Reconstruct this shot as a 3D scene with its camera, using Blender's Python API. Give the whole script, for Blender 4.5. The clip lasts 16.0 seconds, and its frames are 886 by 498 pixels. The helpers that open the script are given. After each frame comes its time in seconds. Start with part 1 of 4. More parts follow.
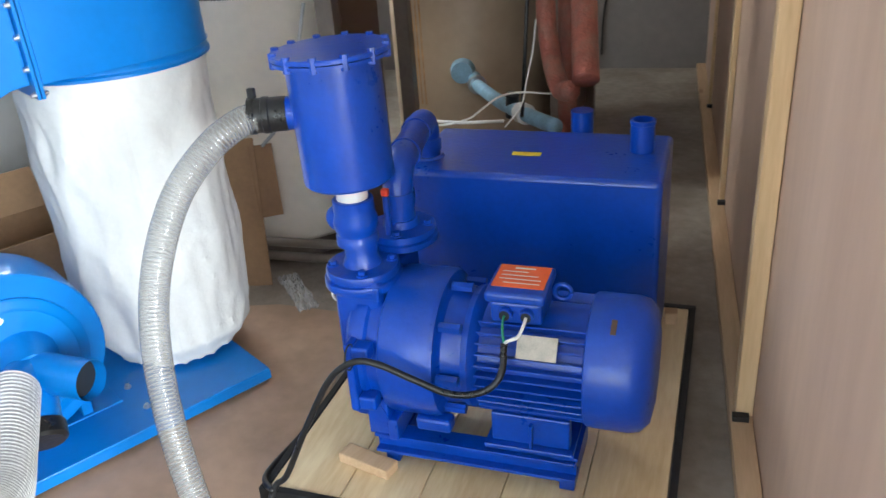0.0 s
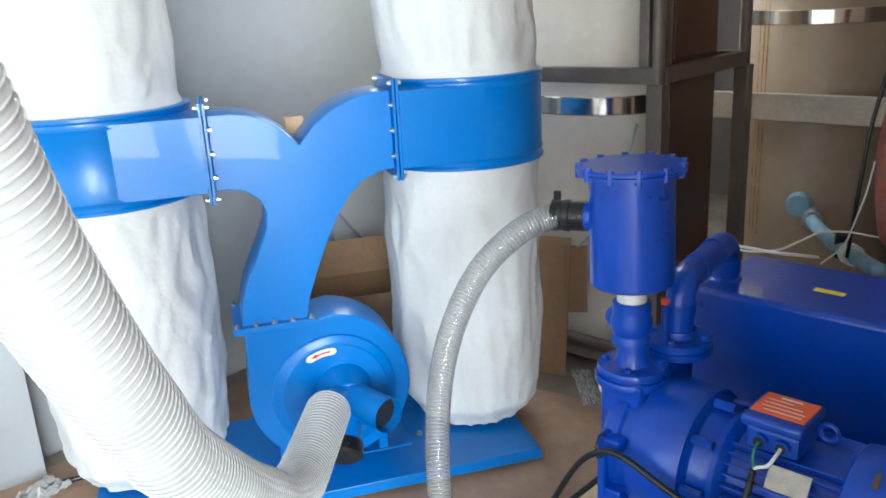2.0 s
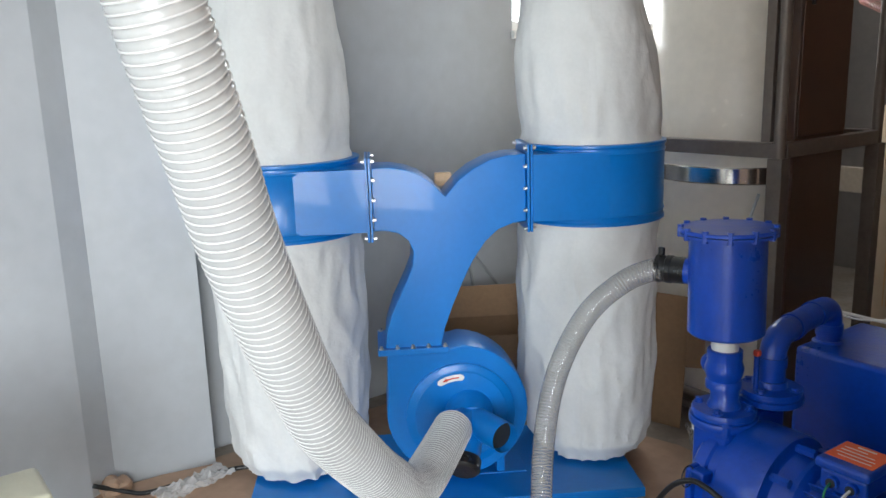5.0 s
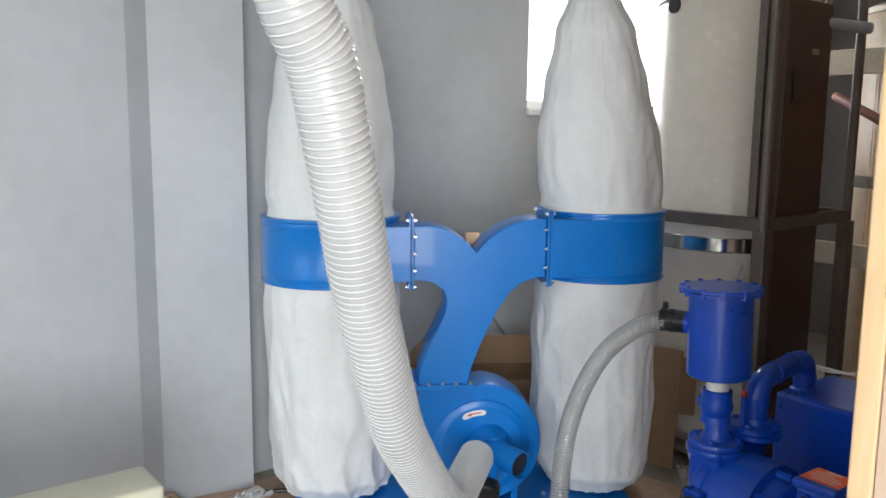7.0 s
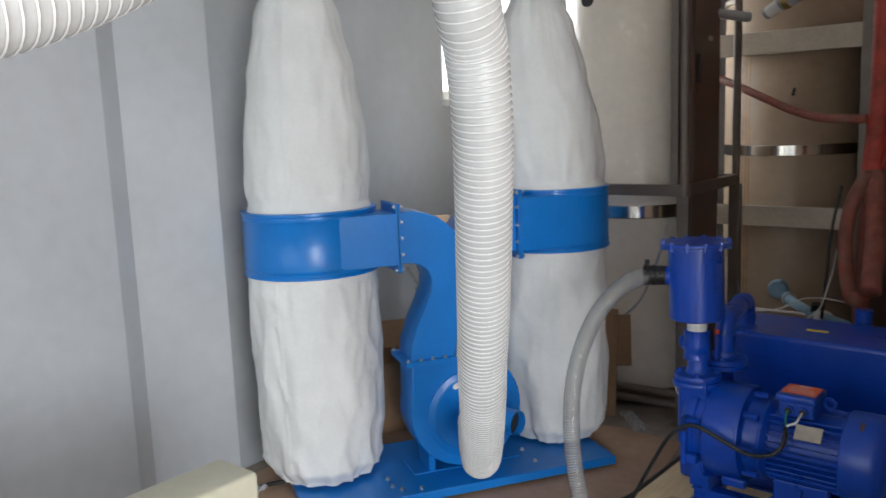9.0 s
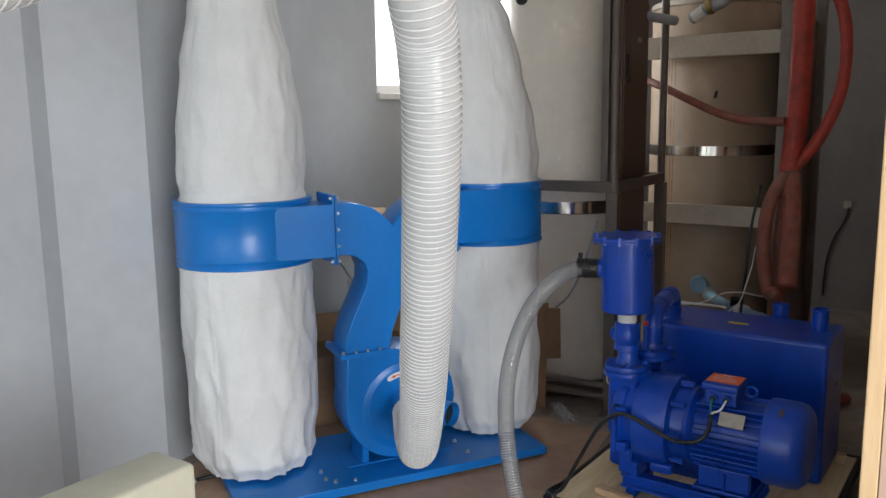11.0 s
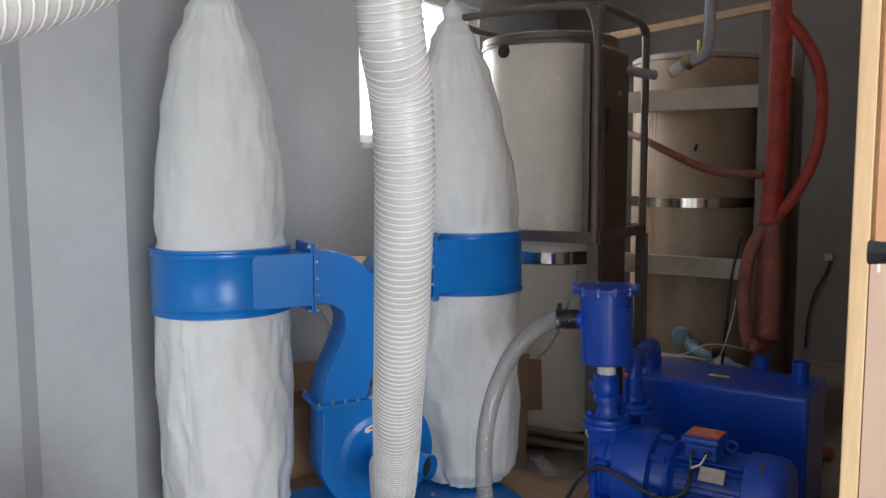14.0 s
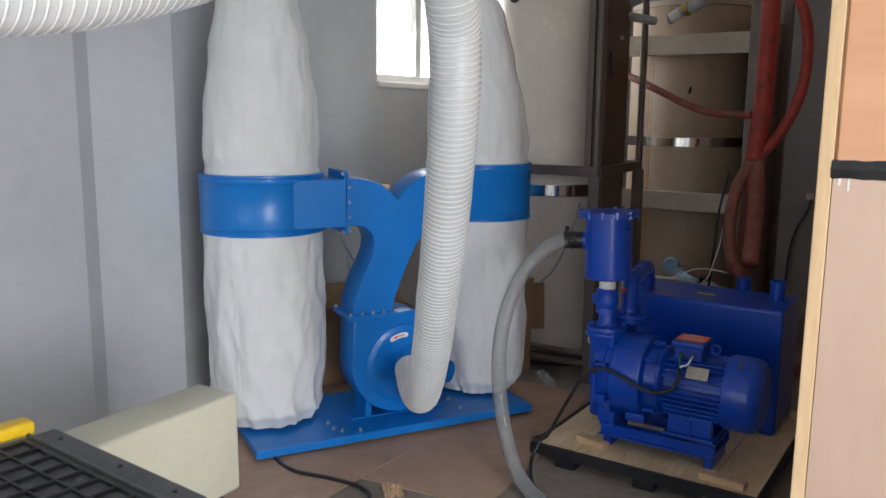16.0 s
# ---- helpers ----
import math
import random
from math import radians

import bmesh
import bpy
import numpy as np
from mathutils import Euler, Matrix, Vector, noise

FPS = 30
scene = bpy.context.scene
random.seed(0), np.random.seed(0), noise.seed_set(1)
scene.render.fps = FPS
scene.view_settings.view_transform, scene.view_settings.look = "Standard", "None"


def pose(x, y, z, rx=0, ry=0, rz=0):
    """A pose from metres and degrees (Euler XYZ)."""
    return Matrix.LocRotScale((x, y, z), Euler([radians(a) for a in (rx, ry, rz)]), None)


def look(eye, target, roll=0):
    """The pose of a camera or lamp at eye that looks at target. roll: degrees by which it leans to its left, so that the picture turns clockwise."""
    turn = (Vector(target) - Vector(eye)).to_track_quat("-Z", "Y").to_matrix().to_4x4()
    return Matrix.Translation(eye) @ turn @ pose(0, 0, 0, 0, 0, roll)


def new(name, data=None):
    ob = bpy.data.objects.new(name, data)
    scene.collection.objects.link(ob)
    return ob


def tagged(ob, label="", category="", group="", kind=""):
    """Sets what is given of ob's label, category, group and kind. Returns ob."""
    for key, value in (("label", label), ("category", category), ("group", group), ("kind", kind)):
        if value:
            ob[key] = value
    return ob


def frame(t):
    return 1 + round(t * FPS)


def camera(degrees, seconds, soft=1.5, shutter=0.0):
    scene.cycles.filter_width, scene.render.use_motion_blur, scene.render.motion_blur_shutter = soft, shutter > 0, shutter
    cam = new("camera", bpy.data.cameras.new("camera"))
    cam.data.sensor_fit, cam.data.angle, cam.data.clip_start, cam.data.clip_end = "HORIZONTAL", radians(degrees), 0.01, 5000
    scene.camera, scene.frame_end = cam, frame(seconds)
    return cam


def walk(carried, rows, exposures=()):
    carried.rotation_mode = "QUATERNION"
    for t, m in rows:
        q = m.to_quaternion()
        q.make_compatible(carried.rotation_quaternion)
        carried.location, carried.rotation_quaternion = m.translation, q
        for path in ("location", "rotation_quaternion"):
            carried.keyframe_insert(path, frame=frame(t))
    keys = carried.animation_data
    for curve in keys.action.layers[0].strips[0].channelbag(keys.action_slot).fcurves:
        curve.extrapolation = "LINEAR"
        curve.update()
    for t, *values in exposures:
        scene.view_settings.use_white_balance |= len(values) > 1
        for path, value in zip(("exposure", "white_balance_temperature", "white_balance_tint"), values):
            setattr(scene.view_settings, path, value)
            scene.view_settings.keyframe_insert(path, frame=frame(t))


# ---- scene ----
cam = camera(57.0, 16.0, shutter=0.4)
EXPOSURES = [(0.0, 1.92, 6350, 5), (1.0, 1.82, 6450, 6), (2.0, 1.52, 6200, 4), (3.0, 1.16, 6350, 5), (5.5, 0.9, 6400, 8), (6.5, 0.86, 6450, 9), (7.5, 0.62, 6500, 9), (8.5, 0.5, 6550, 10), (9.5, 0.56, 6550, 10), (12.0, 0.43, 6550, 11), (16.0, 0.34, 6450, 12)]
PATH = [
    (0, (0.158, 0.127, 1.46), (-0.341, 1.848, 0.574), -4.5),
    (0.5, (0.234, 0.145, 1.453), (-0.402, 1.83, 0.584), -2.9),
    (1, (0.28, 0.165, 1.448), (-0.512, 1.815, 0.64), -3.5),
    (1.5, (0.336, 0.096, 1.476), (-0.742, 1.624, 0.767), -3.2),
    (2, (0.365, 0.007, 1.49), (-0.883, 1.456, 0.904), -3.1),
    (2.5, (0.399, -0.005, 1.494), (-0.928, 1.391, 0.956), -3.1),
    (3, (0.355, 0.074, 1.501), (-1.1, 1.332, 0.954), -0.7),
    (5.5, (0.712, -0.298, 1.549), (-0.809, 0.939, 1.15), -1.5),
    (6, (0.717, -0.39, 1.569), (-0.774, 0.896, 1.219), -1.5),
    (6.5, (0.816, -0.48, 1.581), (-0.682, 0.805, 1.259), -0.4),
    (7, (0.874, -0.613, 1.587), (-0.642, 0.659, 1.297), 0.6),
    (7.5, (0.786, -0.864, 1.599), (-0.628, 0.527, 1.349), -1.9),
    (8, (0.692, -0.981, 1.571), (-0.616, 0.51, 1.314), -1.5),
    (8.5, (0.666, -1.147, 1.596), (-0.661, 0.322, 1.313), -0.6),
    (9, (0.531, -1.241, 1.573), (-0.655, 0.341, 1.266), -2.2),
    (9.5, (0.479, -1.272, 1.563), (-0.606, 0.376, 1.234), -1.3),
    (12, (0.507, -1.286, 1.552), (-0.506, 0.414, 1.262), -0.7),
    (12.5, (0.508, -1.272, 1.553), (-0.499, 0.437, 1.298), -0.4),
    (13, (0.509, -1.264, 1.552), (-0.5, 0.45, 1.346), -0.7),
    (13.5, (0.505, -1.265, 1.554), (-0.505, 0.452, 1.384), -0.4),
    (14, (0.517, -1.255, 1.555), (-0.493, 0.459, 1.356), -0.2),
    (14.5, (0.56, -1.317, 1.557), (-0.468, 0.381, 1.312), 0.2),
    (15, (0.579, -1.554, 1.559), (-0.424, 0.158, 1.31), -0.9),
    (15.5, (0.593, -1.68, 1.561), (-0.383, 0.041, 1.271), -0.6),
    (16, (0.592, -1.668, 1.515), (-0.383, 0.047, 1.184), 0.5),
]
walk(cam, [(t, look(eye, target, roll)) for t, eye, target, roll in PATH], EXPOSURES)

# ---- world and light ----
world = bpy.data.worlds.new("sky")
scene.world = world
world.use_nodes = True
wn = world.node_tree
sky = wn.nodes.new("ShaderNodeTexSky")
sky.sky_type, sky.sun_disc, sky.sun_elevation, sky.sun_rotation = "NISHITA", False, radians(40), radians(20)
wn.links.new(sky.outputs[0], wn.nodes["Background"].inputs[0])
wn.nodes["Background"].inputs[1].default_value = 0.12

sun = new("sun", bpy.data.lights.new("sun", "SUN"))
sun.data.energy, sun.data.angle, sun.data.color = 2.0, radians(0.5), (1.0, 0.96, 0.9)
sun.matrix_world = look((3, 9, 8), (0, 0, 0))


def area_lamp(name, eye, target, w, h, power, colour):
    lamp = new(name, bpy.data.lights.new(name, "AREA"))
    lamp.data.shape, lamp.data.size, lamp.data.size_y = "RECTANGLE", w, h
    lamp.data.energy, lamp.data.color = power, colour
    lamp.matrix_world = look(eye, target)
    return lamp


# daylight through the two doorways beside and behind the camera, and through the window in the long wall
area_lamp("east_doorway_light", (3.08, -2.35, 1.35), (0, -2.35, 1.35), 2.4, 2.4, 165, (0.95, 0.98, 1.0))
area_lamp("south_doorway_light", (-0.9, -3.72, 1.35), (-0.9, 0, 1.35), 2.5, 2.4, 17, (0.93, 0.97, 1.0))
area_lamp("window_light", (-2.47, 3.53, 2.2), (0, 3.3, 1.6), 1.3, 0.95, 21, (0.95, 0.98, 1.0))

# ---- materials ----


def mat(name, colour, rough=0.5, metal=0.0, vary=0.12, scale=6.0, bump=0.0, bump_scale=40.0, stain=None, stain_amount=0.0,
        stain_scale=2.0, gloss=0.12, stretch=(1, 1, 1), coat=0.0, jitter=0.0):
    """A painted or plain surface: base colour broken up at two scales, uneven gloss, fine relief, optional stains."""
    m = bpy.data.materials.new(name)
    m.use_nodes = True
    t = m.node_tree
    n, ln = t.nodes, t.links.new
    bsdf = n["Principled BSDF"]
    co = n.new("ShaderNodeTexCoord")
    mp = n.new("ShaderNodeMapping")
    mp.inputs["Scale"].default_value = stretch
    ln(co.outputs["Object"], mp.inputs[0])
    big, fine = n.new("ShaderNodeTexNoise"), n.new("ShaderNodeTexNoise")
    big.inputs["Scale"].default_value, big.inputs["Detail"].default_value = scale, 5
    fine.inputs["Scale"].default_value, fine.inputs["Detail"].default_value = scale * 9, 4
    for k in (big, fine):
        ln(mp.outputs[0], k.inputs["Vector"])
    mixn = n.new("ShaderNodeMix")
    mixn.data_type = "FLOAT"
    mixn.inputs[0].default_value = 0.35
    ln(big.outputs[0], mixn.inputs[2])
    ln(fine.outputs[0], mixn.inputs[3])
    ramp = n.new("ShaderNodeValToRGB")
    lo = [max(0.0, c * (1 - 2.2 * vary)) for c in colour]
    hi = [min(1.0, c * (1 + 1.6 * vary)) for c in colour]
    ramp.color_ramp.elements[0].position, ramp.color_ramp.elements[1].position = 0.3, 0.7
    ramp.color_ramp.elements[0].color, ramp.color_ramp.elements[1].color = (*lo, 1), (*hi, 1)
    ln(mixn.outputs[0], ramp.inputs[0])
    out = ramp.outputs[0]
    if jitter:
        info, br, hs = n.new("ShaderNodeObjectInfo"), n.new("ShaderNodeMapRange"), n.new("ShaderNodeHueSaturation")
        br.inputs[3].default_value, br.inputs[4].default_value = 1 - jitter, 1 + jitter
        ln(info.outputs["Random"], br.inputs[0])
        ln(br.outputs[0], hs.inputs["Value"])
        ln(out, hs.inputs["Color"])
        out = hs.outputs[0]
    if stain:
        sn, sr, mx = n.new("ShaderNodeTexNoise"), n.new("ShaderNodeValToRGB"), n.new("ShaderNodeMix")
        sn.inputs["Scale"].default_value, sn.inputs["Detail"].default_value, sn.inputs["Roughness"].default_value = stain_scale, 8, 0.65
        ln(mp.outputs[0], sn.inputs["Vector"])
        sr.color_ramp.elements[0].position, sr.color_ramp.elements[1].position = 0.62 - 0.25 * stain_amount, 0.72
        ln(sn.outputs[0], sr.inputs[0])
        mx.data_type = "RGBA"
        mx.inputs[7].default_value = (*stain, 1)
        ln(sr.outputs[0], mx.inputs[0])
        ln(out, mx.inputs[6])
        out = mx.outputs[2]
    ln(out, bsdf.inputs["Base Color"])
    rr = n.new("ShaderNodeMapRange")
    rr.inputs[3].default_value, rr.inputs[4].default_value = max(0.02, rough - gloss), min(1, rough + gloss)
    ln(mixn.outputs[0], rr.inputs[0])
    ln(rr.outputs[0], bsdf.inputs["Roughness"])
    bsdf.inputs["Metallic"].default_value = metal
    bsdf.inputs["Coat Weight"].default_value = coat
    if bump:
        bn, bp = n.new("ShaderNodeTexNoise"), n.new("ShaderNodeBump")
        bn.inputs["Scale"].default_value, bn.inputs["Detail"].default_value = bump_scale, 5
        ln(mp.outputs[0], bn.inputs["Vector"])
        bp.inputs["Strength"].default_value, bp.inputs["Distance"].default_value = bump, 0.01
        ln(bn.outputs[0], bp.inputs["Height"])
        ln(bp.outputs[0], bsdf.inputs["Normal"])
    return m


def wood(name, light, dark, scale=1.0, axis=(9, 1.2, 9), rough=0.6, bump=0.15, jitter=0.12, knots=True):
    """Sawn timber or plywood face: long grain with a few knots."""
    m = bpy.data.materials.new(name)
    m.use_nodes = True
    t = m.node_tree
    n, ln = t.nodes, t.links.new
    bsdf = n["Principled BSDF"]
    co, mp = n.new("ShaderNodeTexCoord"), n.new("ShaderNodeMapping")
    mp.inputs["Scale"].default_value = [a * scale for a in axis]
    ln(co.outputs["Object"], mp.inputs[0])
    g, f = n.new("ShaderNodeTexNoise"), n.new("ShaderNodeTexNoise")
    g.inputs["Scale"].default_value, g.inputs["Detail"].default_value, g.inputs["Distortion"].default_value = 1.6, 6, 0.8
    f.inputs["Scale"].default_value, f.inputs["Detail"].default_value = 14, 3
    for k in (g, f):
        ln(mp.outputs[0], k.inputs["Vector"])
    mixn, ramp = n.new("ShaderNodeMix"), n.new("ShaderNodeValToRGB")
    mixn.data_type = "FLOAT"
    mixn.inputs[0].default_value = 0.3
    ln(g.outputs[0], mixn.inputs[2])
    ln(f.outputs[0], mixn.inputs[3])
    ramp.color_ramp.elements[0].position, ramp.color_ramp.elements[1].position = 0.32, 0.66
    ramp.color_ramp.elements[0].color, ramp.color_ramp.elements[1].color = (*dark, 1), (*light, 1)
    ln(mixn.outputs[0], ramp.inputs[0])
    info, br, hs = n.new("ShaderNodeObjectInfo"), n.new("ShaderNodeMapRange"), n.new("ShaderNodeHueSaturation")
    br.inputs[3].default_value, br.inputs[4].default_value = 1 - jitter, 1 + jitter
    ln(info.outputs["Random"], br.inputs[0])
    ln(br.outputs[0], hs.inputs["Value"])
    ln(ramp.outputs[0], hs.inputs["Color"])
    out = hs.outputs[0]
    if knots:
        vo, kr, mx = n.new("ShaderNodeTexVoronoi"), n.new("ShaderNodeValToRGB"), n.new("ShaderNodeMix")
        vm = n.new("ShaderNodeMapping")
        vm.inputs["Scale"].default_value = [0.5 * a + 1.5 for a in axis]
        ln(co.outputs["Object"], vm.inputs[0])
        ln(vm.outputs[0], vo.inputs["Vector"])
        vo.inputs["Scale"].default_value = 0.8
        kr.color_ramp.elements[0].position, kr.color_ramp.elements[1].position = 0.03, 0.12
        kr.color_ramp.elements[0].color, kr.color_ramp.elements[1].color = (1, 1, 1, 1), (0, 0, 0, 1)
        ln(vo.outputs["Distance"], kr.inputs[0])
        mx.data_type = "RGBA"
        mx.inputs[7].default_value = (dark[0] * 0.45, dark[1] * 0.35, dark[2] * 0.3, 1)
        ln(kr.outputs[0], mx.inputs[0])
        ln(out, mx.inputs[6])
        out = mx.outputs[2]
    ln(out, bsdf.inputs["Base Color"])
    bsdf.inputs["Roughness"].default_value = rough
    bp = n.new("ShaderNodeBump")
    bp.inputs["Strength"].default_value, bp.inputs["Distance"].default_value = bump, 0.004
    ln(mixn.outputs[0], bp.inputs["Height"])
    ln(bp.outputs[0], bsdf.inputs["Normal"])
    return m


def sheer(name, colour, alpha, rough=0.25):
    """Clear or milky flexible plastic: partly see-through, glossy."""
    m = mat(name, colour, rough, 0.0, 0.05, 8.0, 0.1, 60.0)
    m.node_tree.nodes["Principled BSDF"].inputs["Alpha"].default_value = alpha
    return m


M_WALL = mat("pale_grey_wall_paint", (0.46, 0.48, 0.505), 0.45, 0, 0.05, 1.6, 0.08, 6, (0.42, 0.43, 0.44), 0.35, 1.3)
# end wall grey set below the plaster's own tone, so the colour carries its shade
M_WALLIN = mat("shade_darkened_end_wall", (0.18, 0.16, 0.15), 0.75, 0, 0.1, 1.8, 0.15, 30, (0.2, 0.19, 0.18), 0.4, 1.2)
M_FLOOR = mat("dusty_concrete", (0.30, 0.26, 0.22), 0.75, 0, 0.2, 2.5, 0.3, 60, (0.17, 0.13, 0.10), 0.6, 2.2)
M_MAT = mat("brown_sheet_flooring", (0.44, 0.29, 0.20), 0.55, 0, 0.1, 2.2, 0.1, 50, (0.33, 0.22, 0.15), 0.5, 3.0, jitter=0.05)
M_CEIL = mat("ceiling_sheet", (0.55, 0.55, 0.54), 0.7, 0, 0.08, 2)
M_LBLUE = mat("glossy_sky_blue_enamel", (0.004, 0.172, 0.560), 0.30, 0, 0.05, 5, 0.14, 4.5, gloss=0.06, coat=0.15)
M_DBLUE = mat("ultramarine_machine_paint", (0.0012, 0.055, 0.430), 0.30, 0, 0.10, 7, 0.10, 60, gloss=0.1, coat=0.15)
M_BAG = mat("white_woven_filter_cloth", (0.71, 0.72, 0.715), 0.85, 0, 0.03, 8, 0.35, 26)
M_BEIGE = mat("beige_tank_enamel", (0.80, 0.735, 0.645), 0.26, 0, 0.05, 2.5, 0.03, 8, gloss=0.05, coat=0.25)
# rear tank: stained beige, base darkened to hold the dimness behind the partition
M_BEIGE_DIM = mat("dimmed_stained_beige_enamel", (0.38, 0.285, 0.20), 0.42, 0, 0.07, 2.0, 0.05, 30, (0.30, 0.19, 0.11), 0.2, 2.0)
M_FRAME = mat("bronze_painted_steel", (0.155, 0.125, 0.105), 0.4, 0.2, 0.12, 6, 0.06, 90)
M_FRAME2 = mat("greyish_beige_steel", (0.42, 0.36, 0.29), 0.45, 0.1, 0.1, 5, 0.06, 90)
M_BROWN = mat("dark_brown_panel", (0.10, 0.055, 0.036), 0.35, 0.1, 0.1, 4)
M_RED = mat("red_pipe_wrap", (0.42, 0.045, 0.028), 0.5, 0, 0.18, 20, 0.5, 90, (0.2, 0.03, 0.02), 0.5, 7)
M_REDOLD = mat("faded_red_pipe_wrap", (0.30, 0.085, 0.060), 0.6, 0, 0.2, 20, 0.6, 90, (0.20, 0.12, 0.09), 0.6, 9)
M_BLACK = mat("black_rubber", (0.012, 0.012, 0.013), 0.3, 0, 0.2, 15, 0.1, 80)
M_IRON = mat("dark_steel_angle", (0.03, 0.03, 0.033), 0.5, 0.5, 0.2, 9, 0.1, 80)
# near-black colour for discs that stand in for shade inside openings
M_BORE_SHADE = mat("painted_bore_shade", (0.012, 0.016, 0.022), 0.7)
M_STEEL = mat("zinc_plated_steel", (0.62, 0.63, 0.64), 0.3, 1.0, 0.1, 30)
M_CHROME = mat("polished_steel_band", (0.7, 0.68, 0.64), 0.12, 1.0, 0.06, 12)
M_BRASS = mat("brass", (0.55, 0.38, 0.14), 0.35, 1.0, 0.15, 30)
M_PVC = mat("grey_pipe_wrap", (0.36, 0.38, 0.40), 0.5, 0, 0.12, 14, 0.3, 60)
M_WHITE = mat("white_plastic", (0.78, 0.77, 0.74), 0.45, 0, 0.04, 10)
M_LABEL = mat("orange_red_label", (0.80, 0.13, 0.035), 0.5, 0, 0.05, 30)
M_YELLOW = mat("yellow_sticker", (0.80, 0.62, 0.04), 0.5, 0, 0.05, 30)
M_YPLASTIC = mat("yellow_plastic", (0.85, 0.55, 0.02), 0.35, 0, 0.06, 10)
M_PLATE = mat("bare_metal_nameplate", (0.50, 0.46, 0.40), 0.4, 0.4, 0.15, 40)
M_REDV = mat("red_valve_handle", (0.65, 0.06, 0.03), 0.4, 0, 0.06, 20)
M_GREEN = mat("green_wire", (0.02, 0.25, 0.12), 0.4, 0, 0.05, 20)
M_CARD = mat("brown_cardboard", (0.30, 0.18, 0.098), 0.8, 0, 0.1, 5, 0.1, 50, jitter=0.08)
M_CREAM = mat("cream_plastic_housing", (0.62, 0.60, 0.47), 0.45, 0, 0.04, 4, 0.1, 140)
M_KEYS = mat("charcoal_plastic", (0.085, 0.085, 0.09), 0.45, 0, 0.25, 12, 0.15, 90)
M_PLY = wood("pinkish_plywood", (0.64, 0.45, 0.34), (0.51, 0.345, 0.255), 0.6, (2.2, 2.2, 0.5), 0.62, 0.05, 0.05, False)
M_PLYUP = wood("orange_plywood", (0.68, 0.36, 0.20), (0.54, 0.26, 0.14), 0.6, (0.5, 0.5, 2.4), 0.6, 0.05, 0.04, False)
M_STUD = wood("pale_pine", (0.74, 0.53, 0.31), (0.58, 0.38, 0.20), 1.0, (10, 10, 0.9), 0.65, 0.15, 0.08)
M_PLATEWOOD = wood("pale_pine_sill", (0.66, 0.46, 0.29), (0.50, 0.33, 0.19), 1.0, (10, 0.9, 10), 0.7, 0.15, 0.08)
M_PALLET = wood("knotty_pallet_ply", (0.86, 0.71, 0.46), (0.62, 0.43, 0.22), 1.0, (6, 0.9, 6), 0.55, 0.1, 0.05)
M_HOSE = sheer("milky_hose_film", (0.51, 0.515, 0.51), 0.84, 0.2)
M_HOSEWIRE = mat("white_hose_spiral", (0.66, 0.66, 0.655), 0.16, 0, 0.03, 20)
M_CLEAR = sheer("clear_pvc_hose", (0.34, 0.34, 0.336), 0.48, 0.09)
M_CLEAR.node_tree.nodes["Principled BSDF"].inputs["Specular IOR Level"].default_value = 1.0
M_LBLUE.node_tree.nodes["Principled BSDF"].inputs["Specular IOR Level"].default_value = 0.38
M_FILM = sheer("thin_clear_film", (0.82, 0.83, 0.84), 0.42, 0.12)

# ---- mesh helpers ----


def part(name, bm, material, parent, label=""):
    me = bpy.data.meshes.new(name)
    bm.to_mesh(me)
    bm.free()
    me.materials.append(material)
    ob = new(name, me)
    ob.parent = parent
    return tagged(ob, label)


def thing(name, label, category, m=None, group="", kind=""):
    ob = new(name)
    ob.empty_display_size = 0.1
    if m is not None:
        ob.matrix_world = m
    return tagged(ob, label, category, group, kind)


def solo(name, bm, material, label, category, group="", kind="", m=None):
    """A thing that is one mesh."""
    ob = part(name, bm, material, None)
    if m is not None:
        ob.matrix_world = m
    return tagged(ob, label, category, group, kind)


def box(lo, hi, bevel=0.0, seg=2, bm=None):
    bm = bm or bmesh.new()
    size = [max(1e-4, b - a) for a, b in zip(lo, hi)]
    mid = [(a + b) / 2 for a, b in zip(lo, hi)]
    made = bmesh.ops.create_cube(bm, size=1, matrix=Matrix.Translation(mid) @ Matrix.Diagonal((*size, 1)))
    if bevel:
        edges = list({e for v in made["verts"] for e in v.link_edges})
        bmesh.ops.bevel(bm, geom=edges, offset=bevel, segments=seg, affect="EDGES", profile=0.5)
    return bm


def smooth(bm, angle=35):
    for f in bm.faces:
        f.smooth = True
    for e in bm.edges:
        if len(e.link_faces) == 2 and e.calc_face_angle(0) > radians(angle):
            e.smooth = False
    return bm


def rod(p0, p1, r0, r1=None, seg=20, bm=None):
    """A capped cylinder or cone between two points."""
    bm = bm or bmesh.new()
    p0, p1 = Vector(p0), Vector(p1)
    d = p1 - p0
    m = Matrix.Translation((p0 + p1) / 2) @ d.to_track_quat("Z", "Y").to_matrix().to_4x4()
    bmesh.ops.create_cone(bm, cap_ends=True, segments=seg, radius1=r0, radius2=r0 if r1 is None else r1, depth=d.length, matrix=m)
    return smooth(bm)


